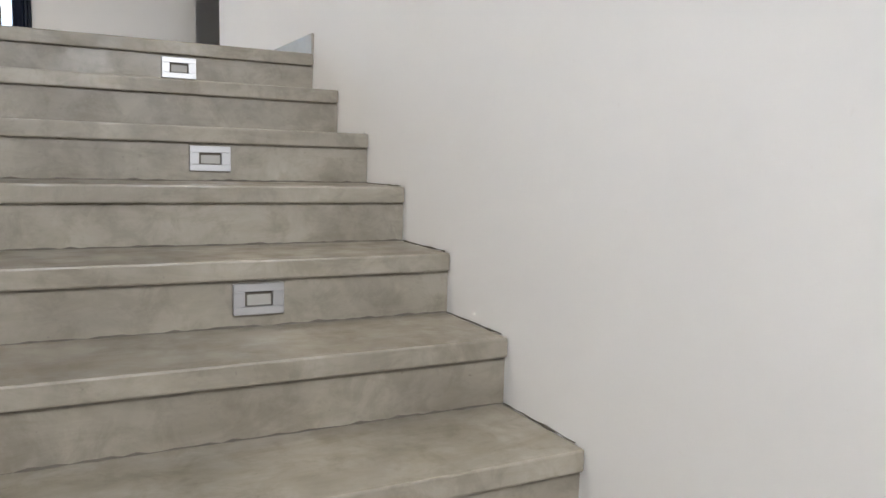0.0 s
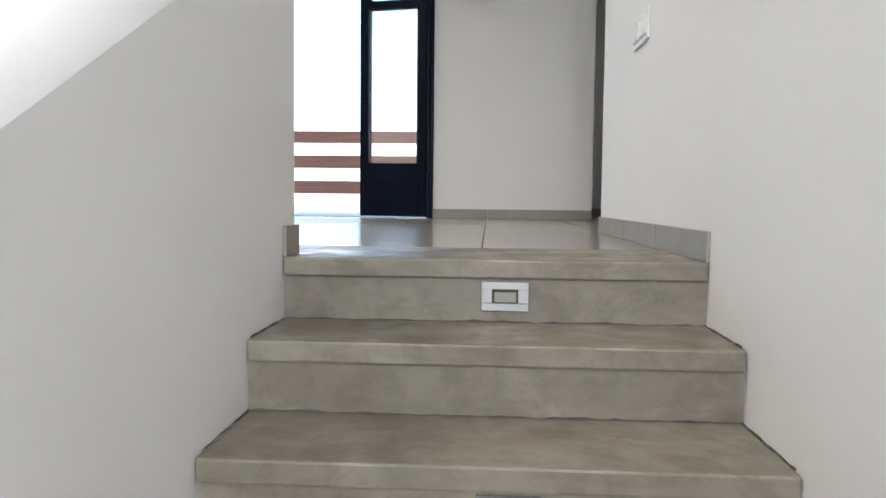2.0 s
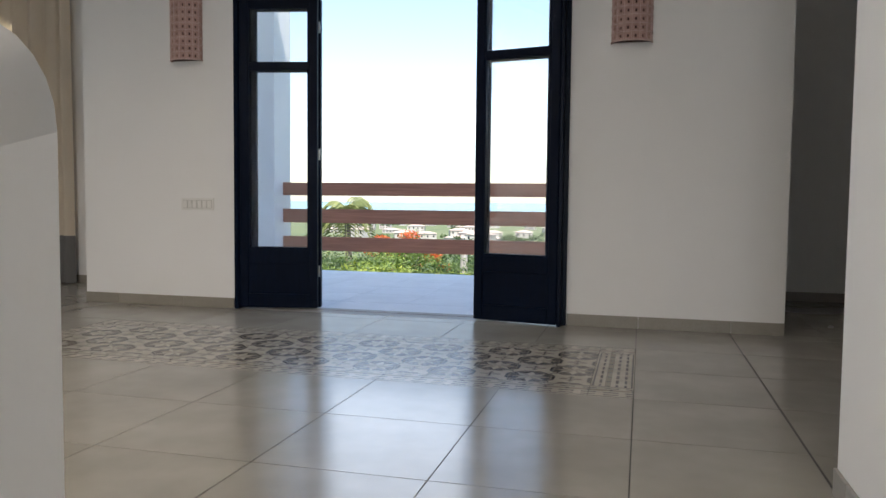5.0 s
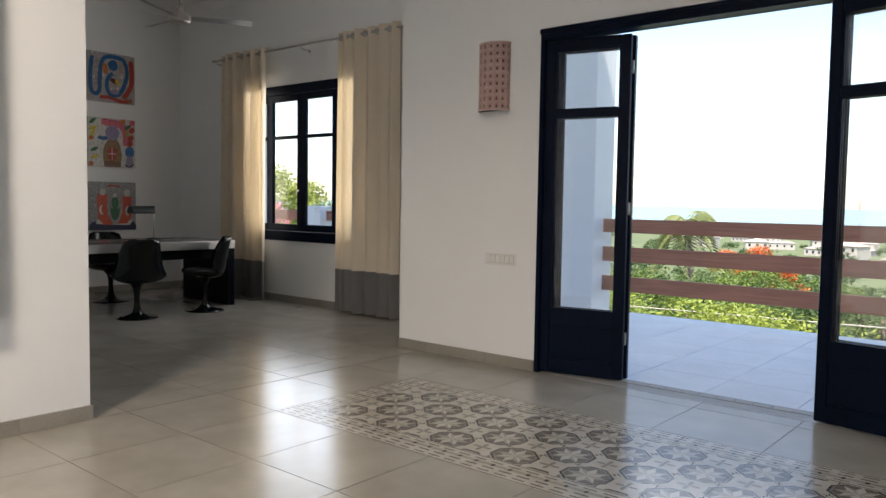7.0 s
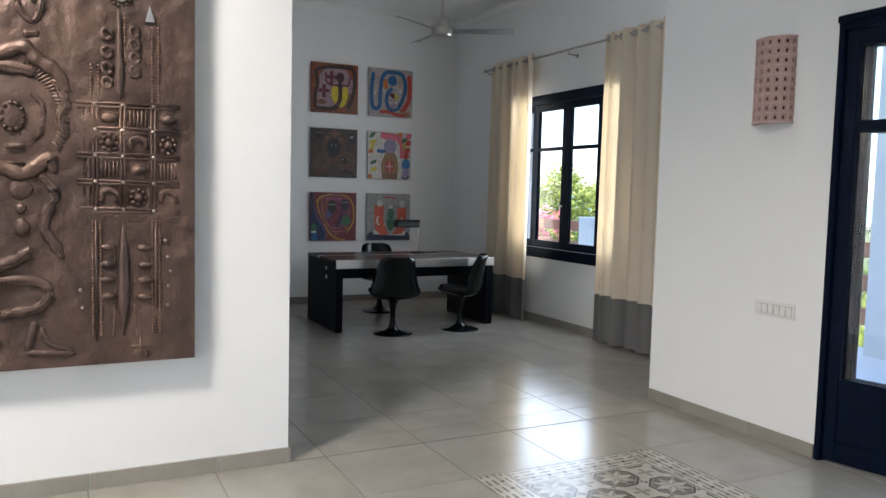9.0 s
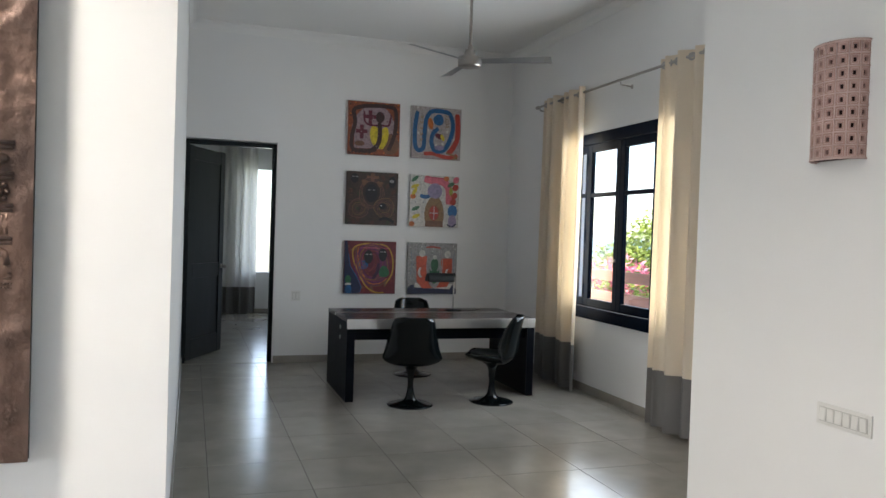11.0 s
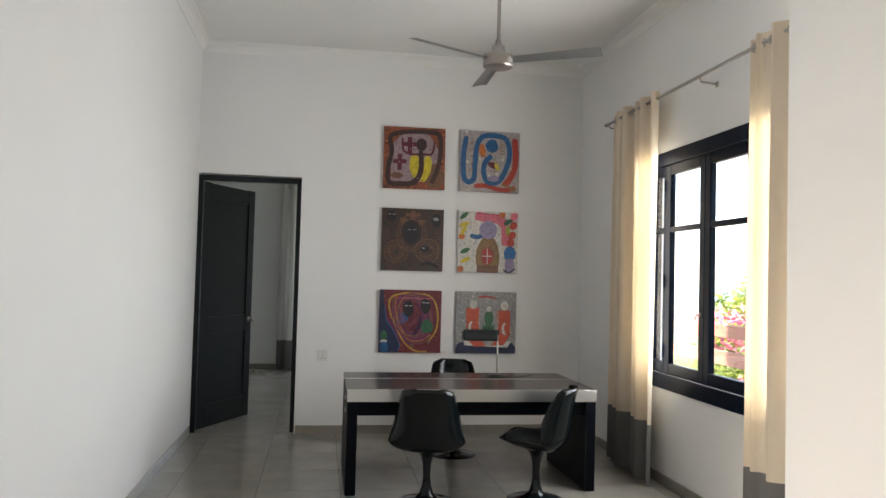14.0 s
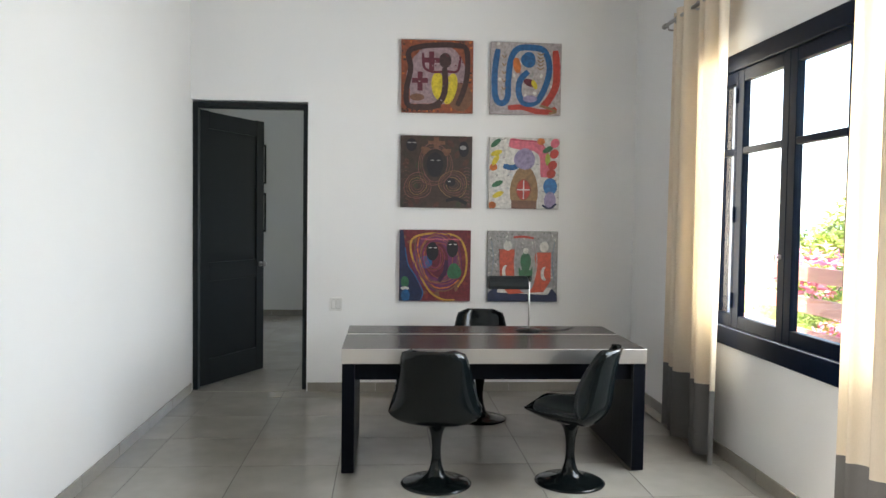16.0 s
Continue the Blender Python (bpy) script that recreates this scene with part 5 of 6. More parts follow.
COPPER = copper()
BRIGHT = material("worn_bright_copper", (0.27, 0.175, 0.13), 0.42, 0.8)
STUD = material("silver_stud", (0.34, 0.28, 0.24), 0.42, 0.85)
MIRROR = material("small_mirror", (0.9, 0.9, 0.9), 0.03, 1.0)
RX = -3.585
relief = thing("copper_relief", pose(RX, 0, 0), "large embossed brown copper relief panel on a white wall", "relief panel")
RY0, RY1, RZ0, RZ1 = 0.16, 1.586, 0.632, 2.78
bm = bmesh.new()
ny, nz = 70, 105
grid = []
for i in range(nz + 1):
    row = []
    for j in range(ny + 1):
        y, z = RY0 + (RY1 - RY0) * j / ny, RZ0 + (RZ1 - RZ0) * i / nz
        e = 0 if i in (0, nz) or j in (0, ny) else 1
        d = 0.010 * noise.noise(Vector((y * 8, z * 8, 1.3))) + 0.009 * noise.noise(Vector((y * 19, z * 19, 5.1)))
        row.append(bm.verts.new((e * d, y, z)))
    grid.append(row)
for a, b in zip(grid, grid[1:]):
    for j in range(ny):
        bm.faces.new((a[j], a[j + 1], b[j + 1], b[j]))
part("plate", bm, COPPER, relief, smooth=True)
block("backing", DESKBLACK, (-0.05, -0.016, RY0 + 0.004, RY1 - 0.004, RZ0 + 0.004, RZ1 - 0.004), relief)
block("batten", DESKBLACK, (RELIEF_X - RX, -0.05, RY0 + 0.12, RY1 - 0.16, RZ0 + 0.3, RZ1 - 0.3), relief)


def RP(px, py):
    """Plate place from offsets in a 350 x 700 drawing of the lower right part."""
    k = px / 347
    lo, per = 0.630 + 0.003 * k, 0.00252 + 0.00019 * k
    return (0.752 + 0.834 * k, lo + (697 - 29 * k - py) * per)


def bead_row(bm, p, q, step, r):
    (y0, z0), (y1, z1) = RP(*p), RP(*q)
    n = max(2, int(math.hypot(y1 - y0, z1 - z0) / step))
    for k in range(n + 1):
        c = (0.002, y0 + (y1 - y0) * k / n, z0 + (z1 - z0) * k / n)
        bmesh.ops.create_icosphere(bm, subdivisions=1, radius=r, matrix=Matrix.Translation(c) @ Matrix.Diagonal((0.8, 1, 1, 1)))


def ridge(bm, pts, r, flat=0.6):
    tube(bm, [(0.0, *RP(*p)) for p in pts], r, 8)


def lump(bm, p, a, b, h, turn=0.0):
    y, z = RP(*p)
    bmesh.ops.create_icosphere(bm, subdivisions=2, radius=1.0, matrix=Matrix.Translation((0, y, z)) @ pose(0, 0, 0, turn, 0, 0) @ Matrix.Diagonal((h, a, b, 1)))


def emboss(name, bm, mat=None, label="", many=False):
    ob = part(name, bm, mat or COPPER, relief, label, True)
    return tagged(ob, kind="stuff") if many else ob


bm = bmesh.new()
for x, y0, y1 in ((157, 150, 205), (170, 150, 205), (266, 80, 208), (278, 80, 208), (157, 425, 628), (171, 425, 628), (265, 420, 620), (279, 420, 620), (205, 60, 150), (217, 60, 150)):
    bead_row(bm, (x, y0), (x, y1), 0.0145, 0.0066)
for x in (196, 232):
    bead_row(bm, (x, 480), (x, 560), 0.0125, 0.0045)
    bead_row(bm, (x, 575), (x + (12 if x < 200 else -12) * -0.3, 628), 0.0125, 0.0045)
emboss("beading", bm, BRIGHT, "rows of small bright beads", True)
for x in (163, 212, 268):
    for d in (-4, 4):
        bm = bmesh.new()
        ridge(bm, [(x + d, 215), (x + d * 0.8, 300), (x + d, 405)], 0.007)
        emboss("grid_ridge", bm)
    bm = bmesh.new()
    for d in (-8.5, 8.5):
        for y in (228, 273, 318, 365):
            bead_row(bm, (x + d, y), (x + d, y + 26), 0.012, 0.0045)
    emboss("tooth_beads", bm, None, "", True)
for y in (218, 262, 307, 354, 403):
    for d, r in ((-3, 0.0075), (4, 0.006)):
        bm = bmesh.new()
        ridge(bm, [(130, y + d), (220, y + d + rnd.uniform(-1, 1)), (318, y + d)], r)
        emboss("grid_ridge", bm)
for y in (415, 421):
    bm = bmesh.new()
    bead_row(bm, (176, y), (202, y), 0.011, 0.005)
    bead_row(bm, (222, y), (258, y), 0.011, 0.005)
    bead_row(bm, (284, y), (318, y), 0.011, 0.005)
    emboss("tooth_beads", bm, None, "", True)
for x in (163, 212, 268):
    for y in (218, 262, 307, 354, 403):
        bm = bmesh.new()
        lump(bm, (x, y), 0.011, 0.011, 0.011)
        emboss("rivet", bm, STUD, "bright domed rivet")
for x, y in ((290, 455), (294, 485), (300, 510), (296, 537), (294, 572), (135, 548), (138, 580), (333, 6)):
    bm = bmesh.new()
    lump(bm, (x, y), 0.01, 0.01, 0.009)
    emboss("rivet", bm, STUD, "bright domed rivet")
rnd = random.Random(9)
for i, y in enumerate((240, 285, 331, 379)):
    for j, x in enumerate((188, 240, 296)):
        kind = (i * 3 + j * 2) % 4
        bm = bmesh.new()
        if kind == 0:
            lump(bm, (x, y), 0.04, 0.026, 0.028, 12)
        elif kind == 1:
            ridge(bm, [(x - 16, y + 9), (x - 12, y - 7), (x, y - 12), (x + 12, y - 7), (x + 16, y + 9)], 0.016)
        elif kind == 2:
            for q in range(-2, 3):
                ridge(bm, [(x + q * 7, y - 14), (x + q * 7, y + 14)], 0.006)
        else:
            lump(bm, (x, y), 0.022, 0.022, 0.028)
            for q in range(8):
                lump(bm, (x + 13 * math.cos(q * 0.785), y + 13 * math.sin(q * 0.785)), 0.011, 0.011, 0.014)
        emboss("cell_motif", bm, None, "", kind in (2, 3))
    bm = bmesh.new()
    bead_row(bm, (142, y - 15), (142, y + 15), 0.013, 0.006)
    bead_row(bm, (152, y - 15), (152, y + 15), 0.013, 0.008)
    emboss("edge_beads", bm, None, "", True)
for x, ys in ((185, (95, 127, 155, 180)), (235, (90, 112, 135, 158))):
    for y in ys:
        yy, zz = RP(x, y)
        bm = bmesh.new()
        tube(bm, [(0.001, yy + 0.021 * math.cos(a), zz + 0.025 * math.sin(a)) for a in [2 * math.pi * q / 14 for q in range(15)]], 0.011, 6)
        emboss("ring_motif", bm)
for x in (184, 251):
    for y in (470, 500, 528, 558):
        bm = bmesh.new()
        lump(bm, (x, y), 0.036, 0.02, 0.022, rnd.uniform(-6, 6))
        emboss("bar_motif", bm)
bm = bmesh.new()
tube(bm, [(0, *RP(212, y)) for y in (420, 450, 490, 530, 570, 600, 630)], [0.002, 0.014, 0.025, 0.028, 0.024, 0.014, 0.002], 8)
emboss("spear_motif", bm)
bm = bmesh.new()
tube(bm, [(0, *RP(207, y)) for y in (52, 90, 130, 170, 195, 208)], [0.008, 0.014, 0.017, 0.022, 0.015, 0.002], 8)
emboss("spear_motif", bm)
bm = bmesh.new()
tube(bm, [(0, *RP(272, y)) for y in (420, 500, 625)], [0.006, 0.008, 0.004], 8)
emboss("rod_motif", bm)
bm = bmesh.new()
tube(bm, [(0, *RP(163, y)) for y in (420, 500, 640)], [0.006, 0.008, 0.004], 8)
emboss("rod_motif", bm)
bm = bmesh.new()
yy, zz = RP(210, 27)
lathe(bm, [(0, 0.012), (0.031, 0.012), (0.033, 0.0), (0, 0)], 20)
round_mirror = emboss("round_mirror", bm, MIRROR, "small round mirror")
round_mirror.matrix_basis = Matrix.Translation((0, yy, zz)) @ pose(0, 0, 0, 0, 90, 0)
bm = bmesh.new()
for q in range(14):
    a = 6.283 * q / 14
    lump(bm, (210 + 19 * math.cos(a), 27 + 19 * math.sin(a)), 0.009, 0.009, 0.009)
emboss("mirror_beads", bm, None, "", True)
bm = bmesh.new()
y, z = RP(262, 60)
vs = [bm.verts.new(p) for p in ((0.014, y - 0.022, z - 0.03), (0.014, y + 0.022, z - 0.03), (0.014, y, z + 0.045), (0, y - 0.026, z - 0.034), (0, y + 0.026, z - 0.034), (0, y, z + 0.052))]
for f in ((0, 1, 2), (3, 4, 1, 0), (4, 5, 2, 1), (5, 3, 0, 2)):
    bm.faces.new([vs[k] for k in f])
bmesh.ops.recalc_face_normals(bm, faces=bm.faces[:])
part("triangle_mirror", bm, MIRROR, relief, "small triangular mirror")
# coiling raised forms
def DP(x, y):
    return (0.605 * x + 1, 0.617 * y + 8)


def glide(pts, n=5):
    """Rounds a bent line."""
    out = []
    p = [pts[0]] + list(pts) + [pts[-1]]
    for k in range(1, len(p) - 2):
        for q in range(n):
            t = q / n
            out.append(tuple(0.5 * (2 * b + (c - a) * t + (2 * a - 5 * b + 4 * c - d) * t * t + (3 * b - a - 3 * c + d) * t ** 3) for a, b, c, d in zip(p[k - 1], p[k], p[k + 1], p[k + 2])))
    return out + [tuple(pts[-1])]


def band(pts, width, rise, stitched=True, ends=0.45):
    """A hammered raised band with a chased row of stitches along its back."""
    line = glide([RP(*DP(*p)) for p in pts])
    n = len(line) - 1
    bm = bmesh.new()
    radii = [width * (ends + (1 - ends) * min(1, 5 * min(k, n - k) / n)) * (1 + 0.12 * math.sin(k * 1.7)) for k in range(n + 1)]
    tube(bm, [(0.0, *p) for p in line], radii, 10)
    for v in bm.verts:
        v.co.x = v.co.x * rise / width + 0.0015 * noise.noise(v.co * 45)
    emboss("coil_form", bm)
    if not stitched:
        return
    bm = bmesh.new()
    for k in range(2 * n - 3):
        i = 1 + k // 2
        f = 0.5 * (k % 2)
        y, z = (u + (w - u) * f for u, w in zip(line[i], line[i + 1]))
        for side in (-0.62, 0.0):
            dy, dz = line[i + 1][0] - line[i][0], line[i + 1][1] - line[i][1]
            q = math.hypot(dy, dz) or 1
            o = side * width * 0.9
            bmesh.ops.create_icosphere(bm, subdivisions=1, radius=0.0042, matrix=Matrix.Translation((rise * math.sqrt(1 - side * side) * 0.93, y - dz / q * o, z + dy / q * o)))
    emboss("stitch_line", bm, None, "", True)


def swell(p, a, b, h, turn=0.0):
    bm = bmesh.new()
    lump(bm, DP(*p), a, b, h, turn)
    for v in bm.verts:
        v.co.x += 0.002 * noise.noise(v.co * 40)
    emboss("coil_form", bm)


for pts, w, h, st in ((((-120, 250), (-60, 205), (0, 215), (70, 190), (110, 225), (160, 255), (192, 310)), 0.033, 0.022, False), (((150, 275), (185, 340), (168, 390), (190, 440)), 0.024, 0.013, True),
                      (((-20, 245), (50, 250), (110, 262)), 0.03, 0.015, True), (((88, 318), (122, 350), (120, 410), (92, 458)), 0.013, 0.012, True),
                      (((20, 470), (75, 465)), 0.017, 0.014, False), (((-60, 540), (0, 530), (70, 545), (135, 500), (150, 540)), 0.035, 0.022, False),
                      (((110, 545), (150, 600), (120, 690), (150, 745), (172, 785)), 0.025, 0.02, True), (((-60, 850), (0, 810), (50, 790), (85, 755)), 0.031, 0.02, True),
                      (((-60, 860), (40, 850), (110, 855), (132, 890), (100, 930), (30, 945), (-60, 960)), 0.026, 0.02, True), (((95, 965), (80, 1010), (70, 1055)), 0.018, 0.014, False),
                      (((110, 985), (130, 1030), (200, 1056)), 0.013, 0.012, False), (((68, 1060), (130, 1062), (205, 1060)), 0.015, 0.012, False),
                      (((55, 30), (65, 90), (100, 118), (120, 80), (118, 40)), 0.016, 0.014, True), (((50, 22), (85, 14)), 0.013, 0.012, False), (((70, 155), (115, 150)), 0.017, 0.012, False),
                      (((-90, 620), (-40, 700), (-70, 780)), 0.035, 0.022, True), (((-90, 960), (-50, 1010), (0, 1040)), 0.03, 0.02, True), (((-110, 330), (-60, 420), (-90, 500)), 0.035, 0.02, True)):
    band(pts, w, h, st)
for p, a_, b_, h in (((40, 385), 0.055, 0.072, 0.014), ((58, 645), 0.026, 0.03, 0.02), ((60, 698), 0.035, 0.045, 0.026), ((100, 55), 0.014, 0.022, 0.014), ((-80, 100), 0.09, 0.1, 0.02), ((60, 590), 0.05, 0.05, 0.01)):
    swell(p, a_, b_, h)
for k in range(11):
    swell((40 + 30 * math.cos(k * 0.571), 385 + 38 * math.sin(k * 0.571)), 0.012, 0.012, 0.024)
bm = bmesh.new()
ridge(bm, [DP(18, 515), DP(70, 515), DP(45, 560), DP(18, 515)], 0.006)
emboss("triangle_motif", bm)

# feathered rim round the coil, and a rake below the spear
for k in range(26):
    a = radians(-82 + 4.4 * k)
    bm = bmesh.new()
    ridge(bm, [(24 + r_ * math.cos(a + 0.05 * q), 248 + 1.05 * r_ * math.sin(a + 0.05 * q)) for q, r_ in enumerate((76, 86, 96))], 0.0075)
    emboss("feather_stroke", bm)
for pts in (((243, 630), (243, 668)), ((224, 648), (262, 648)), ((228, 657), (258, 657)), ((233, 657), (231, 668)), ((253, 657), (255, 668))):
    bm = bmesh.new()
    ridge(bm, list(pts), 0.0065)
    emboss("rake_motif", bm)
for side in (-1, 1):
    bm = bmesh.new()
    for k in range(34):
        v = k / 33
        y, z = RP(212 + side * (3 + 9 * math.sin(math.pi * v)), 425 + 195 * v)
        bmesh.ops.create_icosphere(bm, subdivisions=1, radius=0.0042, matrix=Matrix.Translation((0.004, y, z)))
    emboss("spear_beads", bm, None, "", True)

# ---------- terrace rail and pillars ----------
rail = thing("terrace_railing", None, "brown stained railing of three broad horizontal boards", "railing")
for z0, z1 in ((0.925, 1.085), (0.585, 0.757), (0.238, 0.412)):
    block("board", RAILWOOD, (-3.86, 7.9, 8.28, 8.325, z0, z1), rail, bevel=0.004)
    block("board", RAILWOOD, (-13.9, -4.4, 8.28, 8.325, z0, z1), rail, bevel=0.004)
for x in (3.2, 7.7):
    block("post", RAILWOOD, (x, x + 0.09, 8.326, 8.40, -0.03, 1.08), rail, bevel=0.004)
bm = bmesh.new()
box(bm, -4.42, -3.84, 8.05, 8.5, -0.1, 3.3, 0.012, 2)
tagged(part("terrace_pillar", bm, EXTERIOR), "tall white stucco pillar on the terrace", "pillar", kind="structure")
for x in (-9.2,):
    bm = bmesh.new()
    box(bm, x, x + 0.42, 8.15, 8.5, -0.1, 1.16, 0.012, 2)
    tagged(part("terrace_post", bm, EXTERIOR), "low white stucco post in the railing", "post", kind="structure")

# ---------- ground and sea ----------
def leafy(name, lo, hi, through=0.35):
    m = material(name, hi, 0.55)
    g = Graph(m)
    geo = g.node("ShaderNodeNewGeometry")
    c = g.ramp(geo.outputs["Random Per Island"], [(0.1, lo), (0.9, hi)])
    g.colour(c)
    tr = g.node("ShaderNodeBsdfTranslucent")
    g.link(c, tr.inputs["Color"])
    mx = g.node("ShaderNodeMixShader")
    mx.inputs[0].default_value = through
    g.link(g.b.outputs[0], mx.inputs[1])
    g.link(tr.outputs[0], mx.inputs[2])
    g.link(mx.outputs[0], g.t.nodes["Material Output"].inputs["Surface"])
    return m


LEAF_A = leafy("broad_leaves", (0.06, 0.105, 0.02), (0.19, 0.26, 0.045))
LEAF_B = leafy("yellow_green_leaves", (0.14, 0.19, 0.025), (0.32, 0.37, 0.06))
LEAF_D = leafy("dark_leaves", (0.025, 0.055, 0.018), (0.09, 0.14, 0.035))
LEAF_P = leafy("palm_leaves", (0.11, 0.14, 0.045), (0.29, 0.31, 0.12))
FLOWER = leafy("orange_red_flowers", (0.50, 0.06, 0.015), (0.65, 0.16, 0.03))
PINKF = leafy("pink_flowers", (0.55, 0.10, 0.16), (0.70, 0.30, 0.36))
BARK = stone("bark", (0.07, 0.055, 0.04), (0.16, 0.125, 0.09), (0.8, 0.95), 6.0, 0.3, False)
SOIL = stone("hillside_scrub", (0.05, 0.075, 0.025), (0.13, 0.15, 0.06), (0.85, 0.98), 0.05, 0.2, False)
ROOFM = stone("weathered_roof", (0.32, 0.22, 0.17), (0.46, 0.40, 0.36), (0.8, 0.9), 0.6, 0.05)
FARWALL = stone("far_house_paint", (0.30, 0.275, 0.24), (0.46, 0.43, 0.39), (0.8, 0.9), 0.3, 0.03)
DARKPANE = material("dark_far_glass", (0.03, 0.035, 0.04), 0.15)
SEA_Z = -42.0


def ground_z(x, y):
    d = max(0.0, y - 9.0)
    z = -3.4 - 7.0 * (1 - math.exp(-d / 26)) - 30.5 * min(1, d / 1500) ** 0.8
    return z + (1.4 * noise.noise(Vector((x * 0.02, y * 0.02, 3))) if y > 12 else 0)


bm = bmesh.new()
ys = [-60, -20, -6, 4, 8.4, 9, 11, 14, 18, 24, 32, 44, 60, 85, 120, 170, 240, 340, 480, 680, 950, 1300, 1560, 1700, 4800]
us = [k / 20 - 1 for k in range(41)]
grid = []
for y in ys:
    half = 60 + max(0, y) * 1.6
    grid.append([bm.verts.new((u * half - 10, y, ground_z(u * half, y) if y < 1400 else SEA_Z - 3)) for u in us])
for a, b in zip(grid, grid[1:]):
    for j in range(len(us) - 1):
        bm.faces.new((a[j], a[j + 1], b[j + 1], b[j]))
bmesh.ops.recalc_face_normals(bm, faces=bm.faces[:])
structure("ground", bm, SOIL, "scrub covered hillside falling to the sea", "ground")


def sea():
    m = material("hazed_sea", (0.03, 0.16, 0.20), 0.25)
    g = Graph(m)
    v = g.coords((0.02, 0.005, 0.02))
    # paler grey blue puts the distance haze into the sea's own colour
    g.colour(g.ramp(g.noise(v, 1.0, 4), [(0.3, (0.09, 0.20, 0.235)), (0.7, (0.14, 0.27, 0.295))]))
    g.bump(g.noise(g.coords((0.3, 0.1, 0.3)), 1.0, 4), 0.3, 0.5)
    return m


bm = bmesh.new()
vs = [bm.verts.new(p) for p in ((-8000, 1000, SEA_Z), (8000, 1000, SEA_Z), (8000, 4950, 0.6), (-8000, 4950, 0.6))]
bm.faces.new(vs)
structure("water", bm, sea(), "turquoise sea at the horizon, paled in its colour for haze", "sea")


# ---------- plants ----------
def leaf_cloud(bm, centre, r, n, size, rnd, squash=0.8, slot=0):
    for _ in range(n):
        d = Vector((rnd.gauss(0, 1), rnd.gauss(0, 1), rnd.gauss(0, 1))).normalized()
        rad = r * (0.55 + 0.5 * rnd.random())
        p = Vector(centre) + Vector((d.x * rad, d.y * rad, d.z * rad * squash))
        t = Vector((rnd.gauss(0, 1), rnd.gauss(0, 1), rnd.gauss(0, 0.6))).normalized()
        s = d.cross(t)
        if s.length < 0.05:
            continue
        s.normalize()
        L, w = size * rnd.uniform(0.7, 1.4), size * rnd.uniform(0.3, 0.5)
        f = bm.faces.new([bm.verts.new(q) for q in (p - t * L * 0.5, p + s * w * 0.5, p + t * L * 0.5 + d * L * 0.15, p - s * w * 0.5)])
        f.material_index = slot


def tree_meshes(seed, leaves, flower=None, r=2.2, leaf=0.15, n=330, clumps=15, every=4):
    rnd = random.Random(seed)
    bm = bmesh.new()
    lean = (rnd.uniform(-0.3, 0.3), rnd.uniform(-0.3, 0.3))
    tube(bm, [(0, 0, -1.5), (lean[0] * 0.4, lean[1] * 0.4, 0.8), (lean[0], lean[1], 2.2), (lean[0] * 1.4, lean[1] * 1.4, 3.4)], [0.24, 0.19, 0.14, 0.06], 8)
    cl = []
    for k in range(clumps):
        a, q = rnd.uniform(0, 6.283), rnd.random() ** 0.5
        cl.append((lean[0] + r * q * math.cos(a), lean[1] + r * q * math.sin(a), 2.6 + rnd.uniform(-0.7, 1.5) * (1 - 0.5 * q)))
    for c in cl[: clumps // 2]:
        tube(bm, [(lean[0] * 0.8, lean[1] * 0.8, 1.7), ((lean[0] + c[0]) / 2, (lean[1] + c[1]) / 2, 2.1), c], [0.09, 0.06, 0.02], 6)
    trunk = mesh_of("trunk", bm, BARK, True)
    bm = bmesh.new()
    for k, c in enumerate(cl):
        leaf_cloud(bm, c, rnd.uniform(0.55, 1.0), n, leaf, rnd)
        if flower and k % every == 0:
            leaf_cloud(bm, (c[0], c[1], c[2] + 0.3), rnd.uniform(0.5, 0.85), n, leaf * 1.2, rnd, 0.6, 1)
    crown = mesh_of("crown", bm, [leaves, flower] if flower else leaves)
    return trunk, crown


def plant(name, meshes, x, y, z, s, turn, label, group):
    root = thing(name, pose(x, y, z, 0, 0, turn) @ Matrix.Diagonal((s, s, s, 1)), label, "tree" if "shrub" not in name else "shrub", group)
    for nm, me in zip(("trunk", "crown"), meshes):
        ob = new(nm, me)
        ob.parent = root
    return root


KINDS = [tree_meshes(11, LEAF_A), tree_meshes(12, LEAF_B, leaf=0.17), tree_meshes(13, LEAF_D), tree_meshes(14, LEAF_A, r=2.6, clumps=18)]
NEAR = [tree_meshes(16, LEAF_B, leaf=0.095, n=560), tree_meshes(17, LEAF_A, leaf=0.095, n=560), tree_meshes(18, LEAF_B, r=2.6, leaf=0.1, n=520, clumps=17)]
FAR = [tree_meshes(19, LEAF_D, leaf=0.27, n=110), tree_meshes(20, LEAF_A, leaf=0.27, n=110)]
FLAME = tree_meshes(15, LEAF_A, FLOWER, r=2.0, clumps=14, every=2)
rnd = random.Random(21)
LABELS = ["leafy green tree on the hillside", "yellow green leafy tree below the terrace", "dark green leafy tree on the hillside", "broad green tree on the hillside"]


def top_at(x, y, top, k, s=None, name="tree", meshes=None):
    """A tree whose crown reaches the height top."""
    s = s or 1.0
    plant(name, meshes or KINDS[k], x, y, top - 4.3 * s, s, rnd.uniform(0, 360), LABELS[k], "hillside trees")


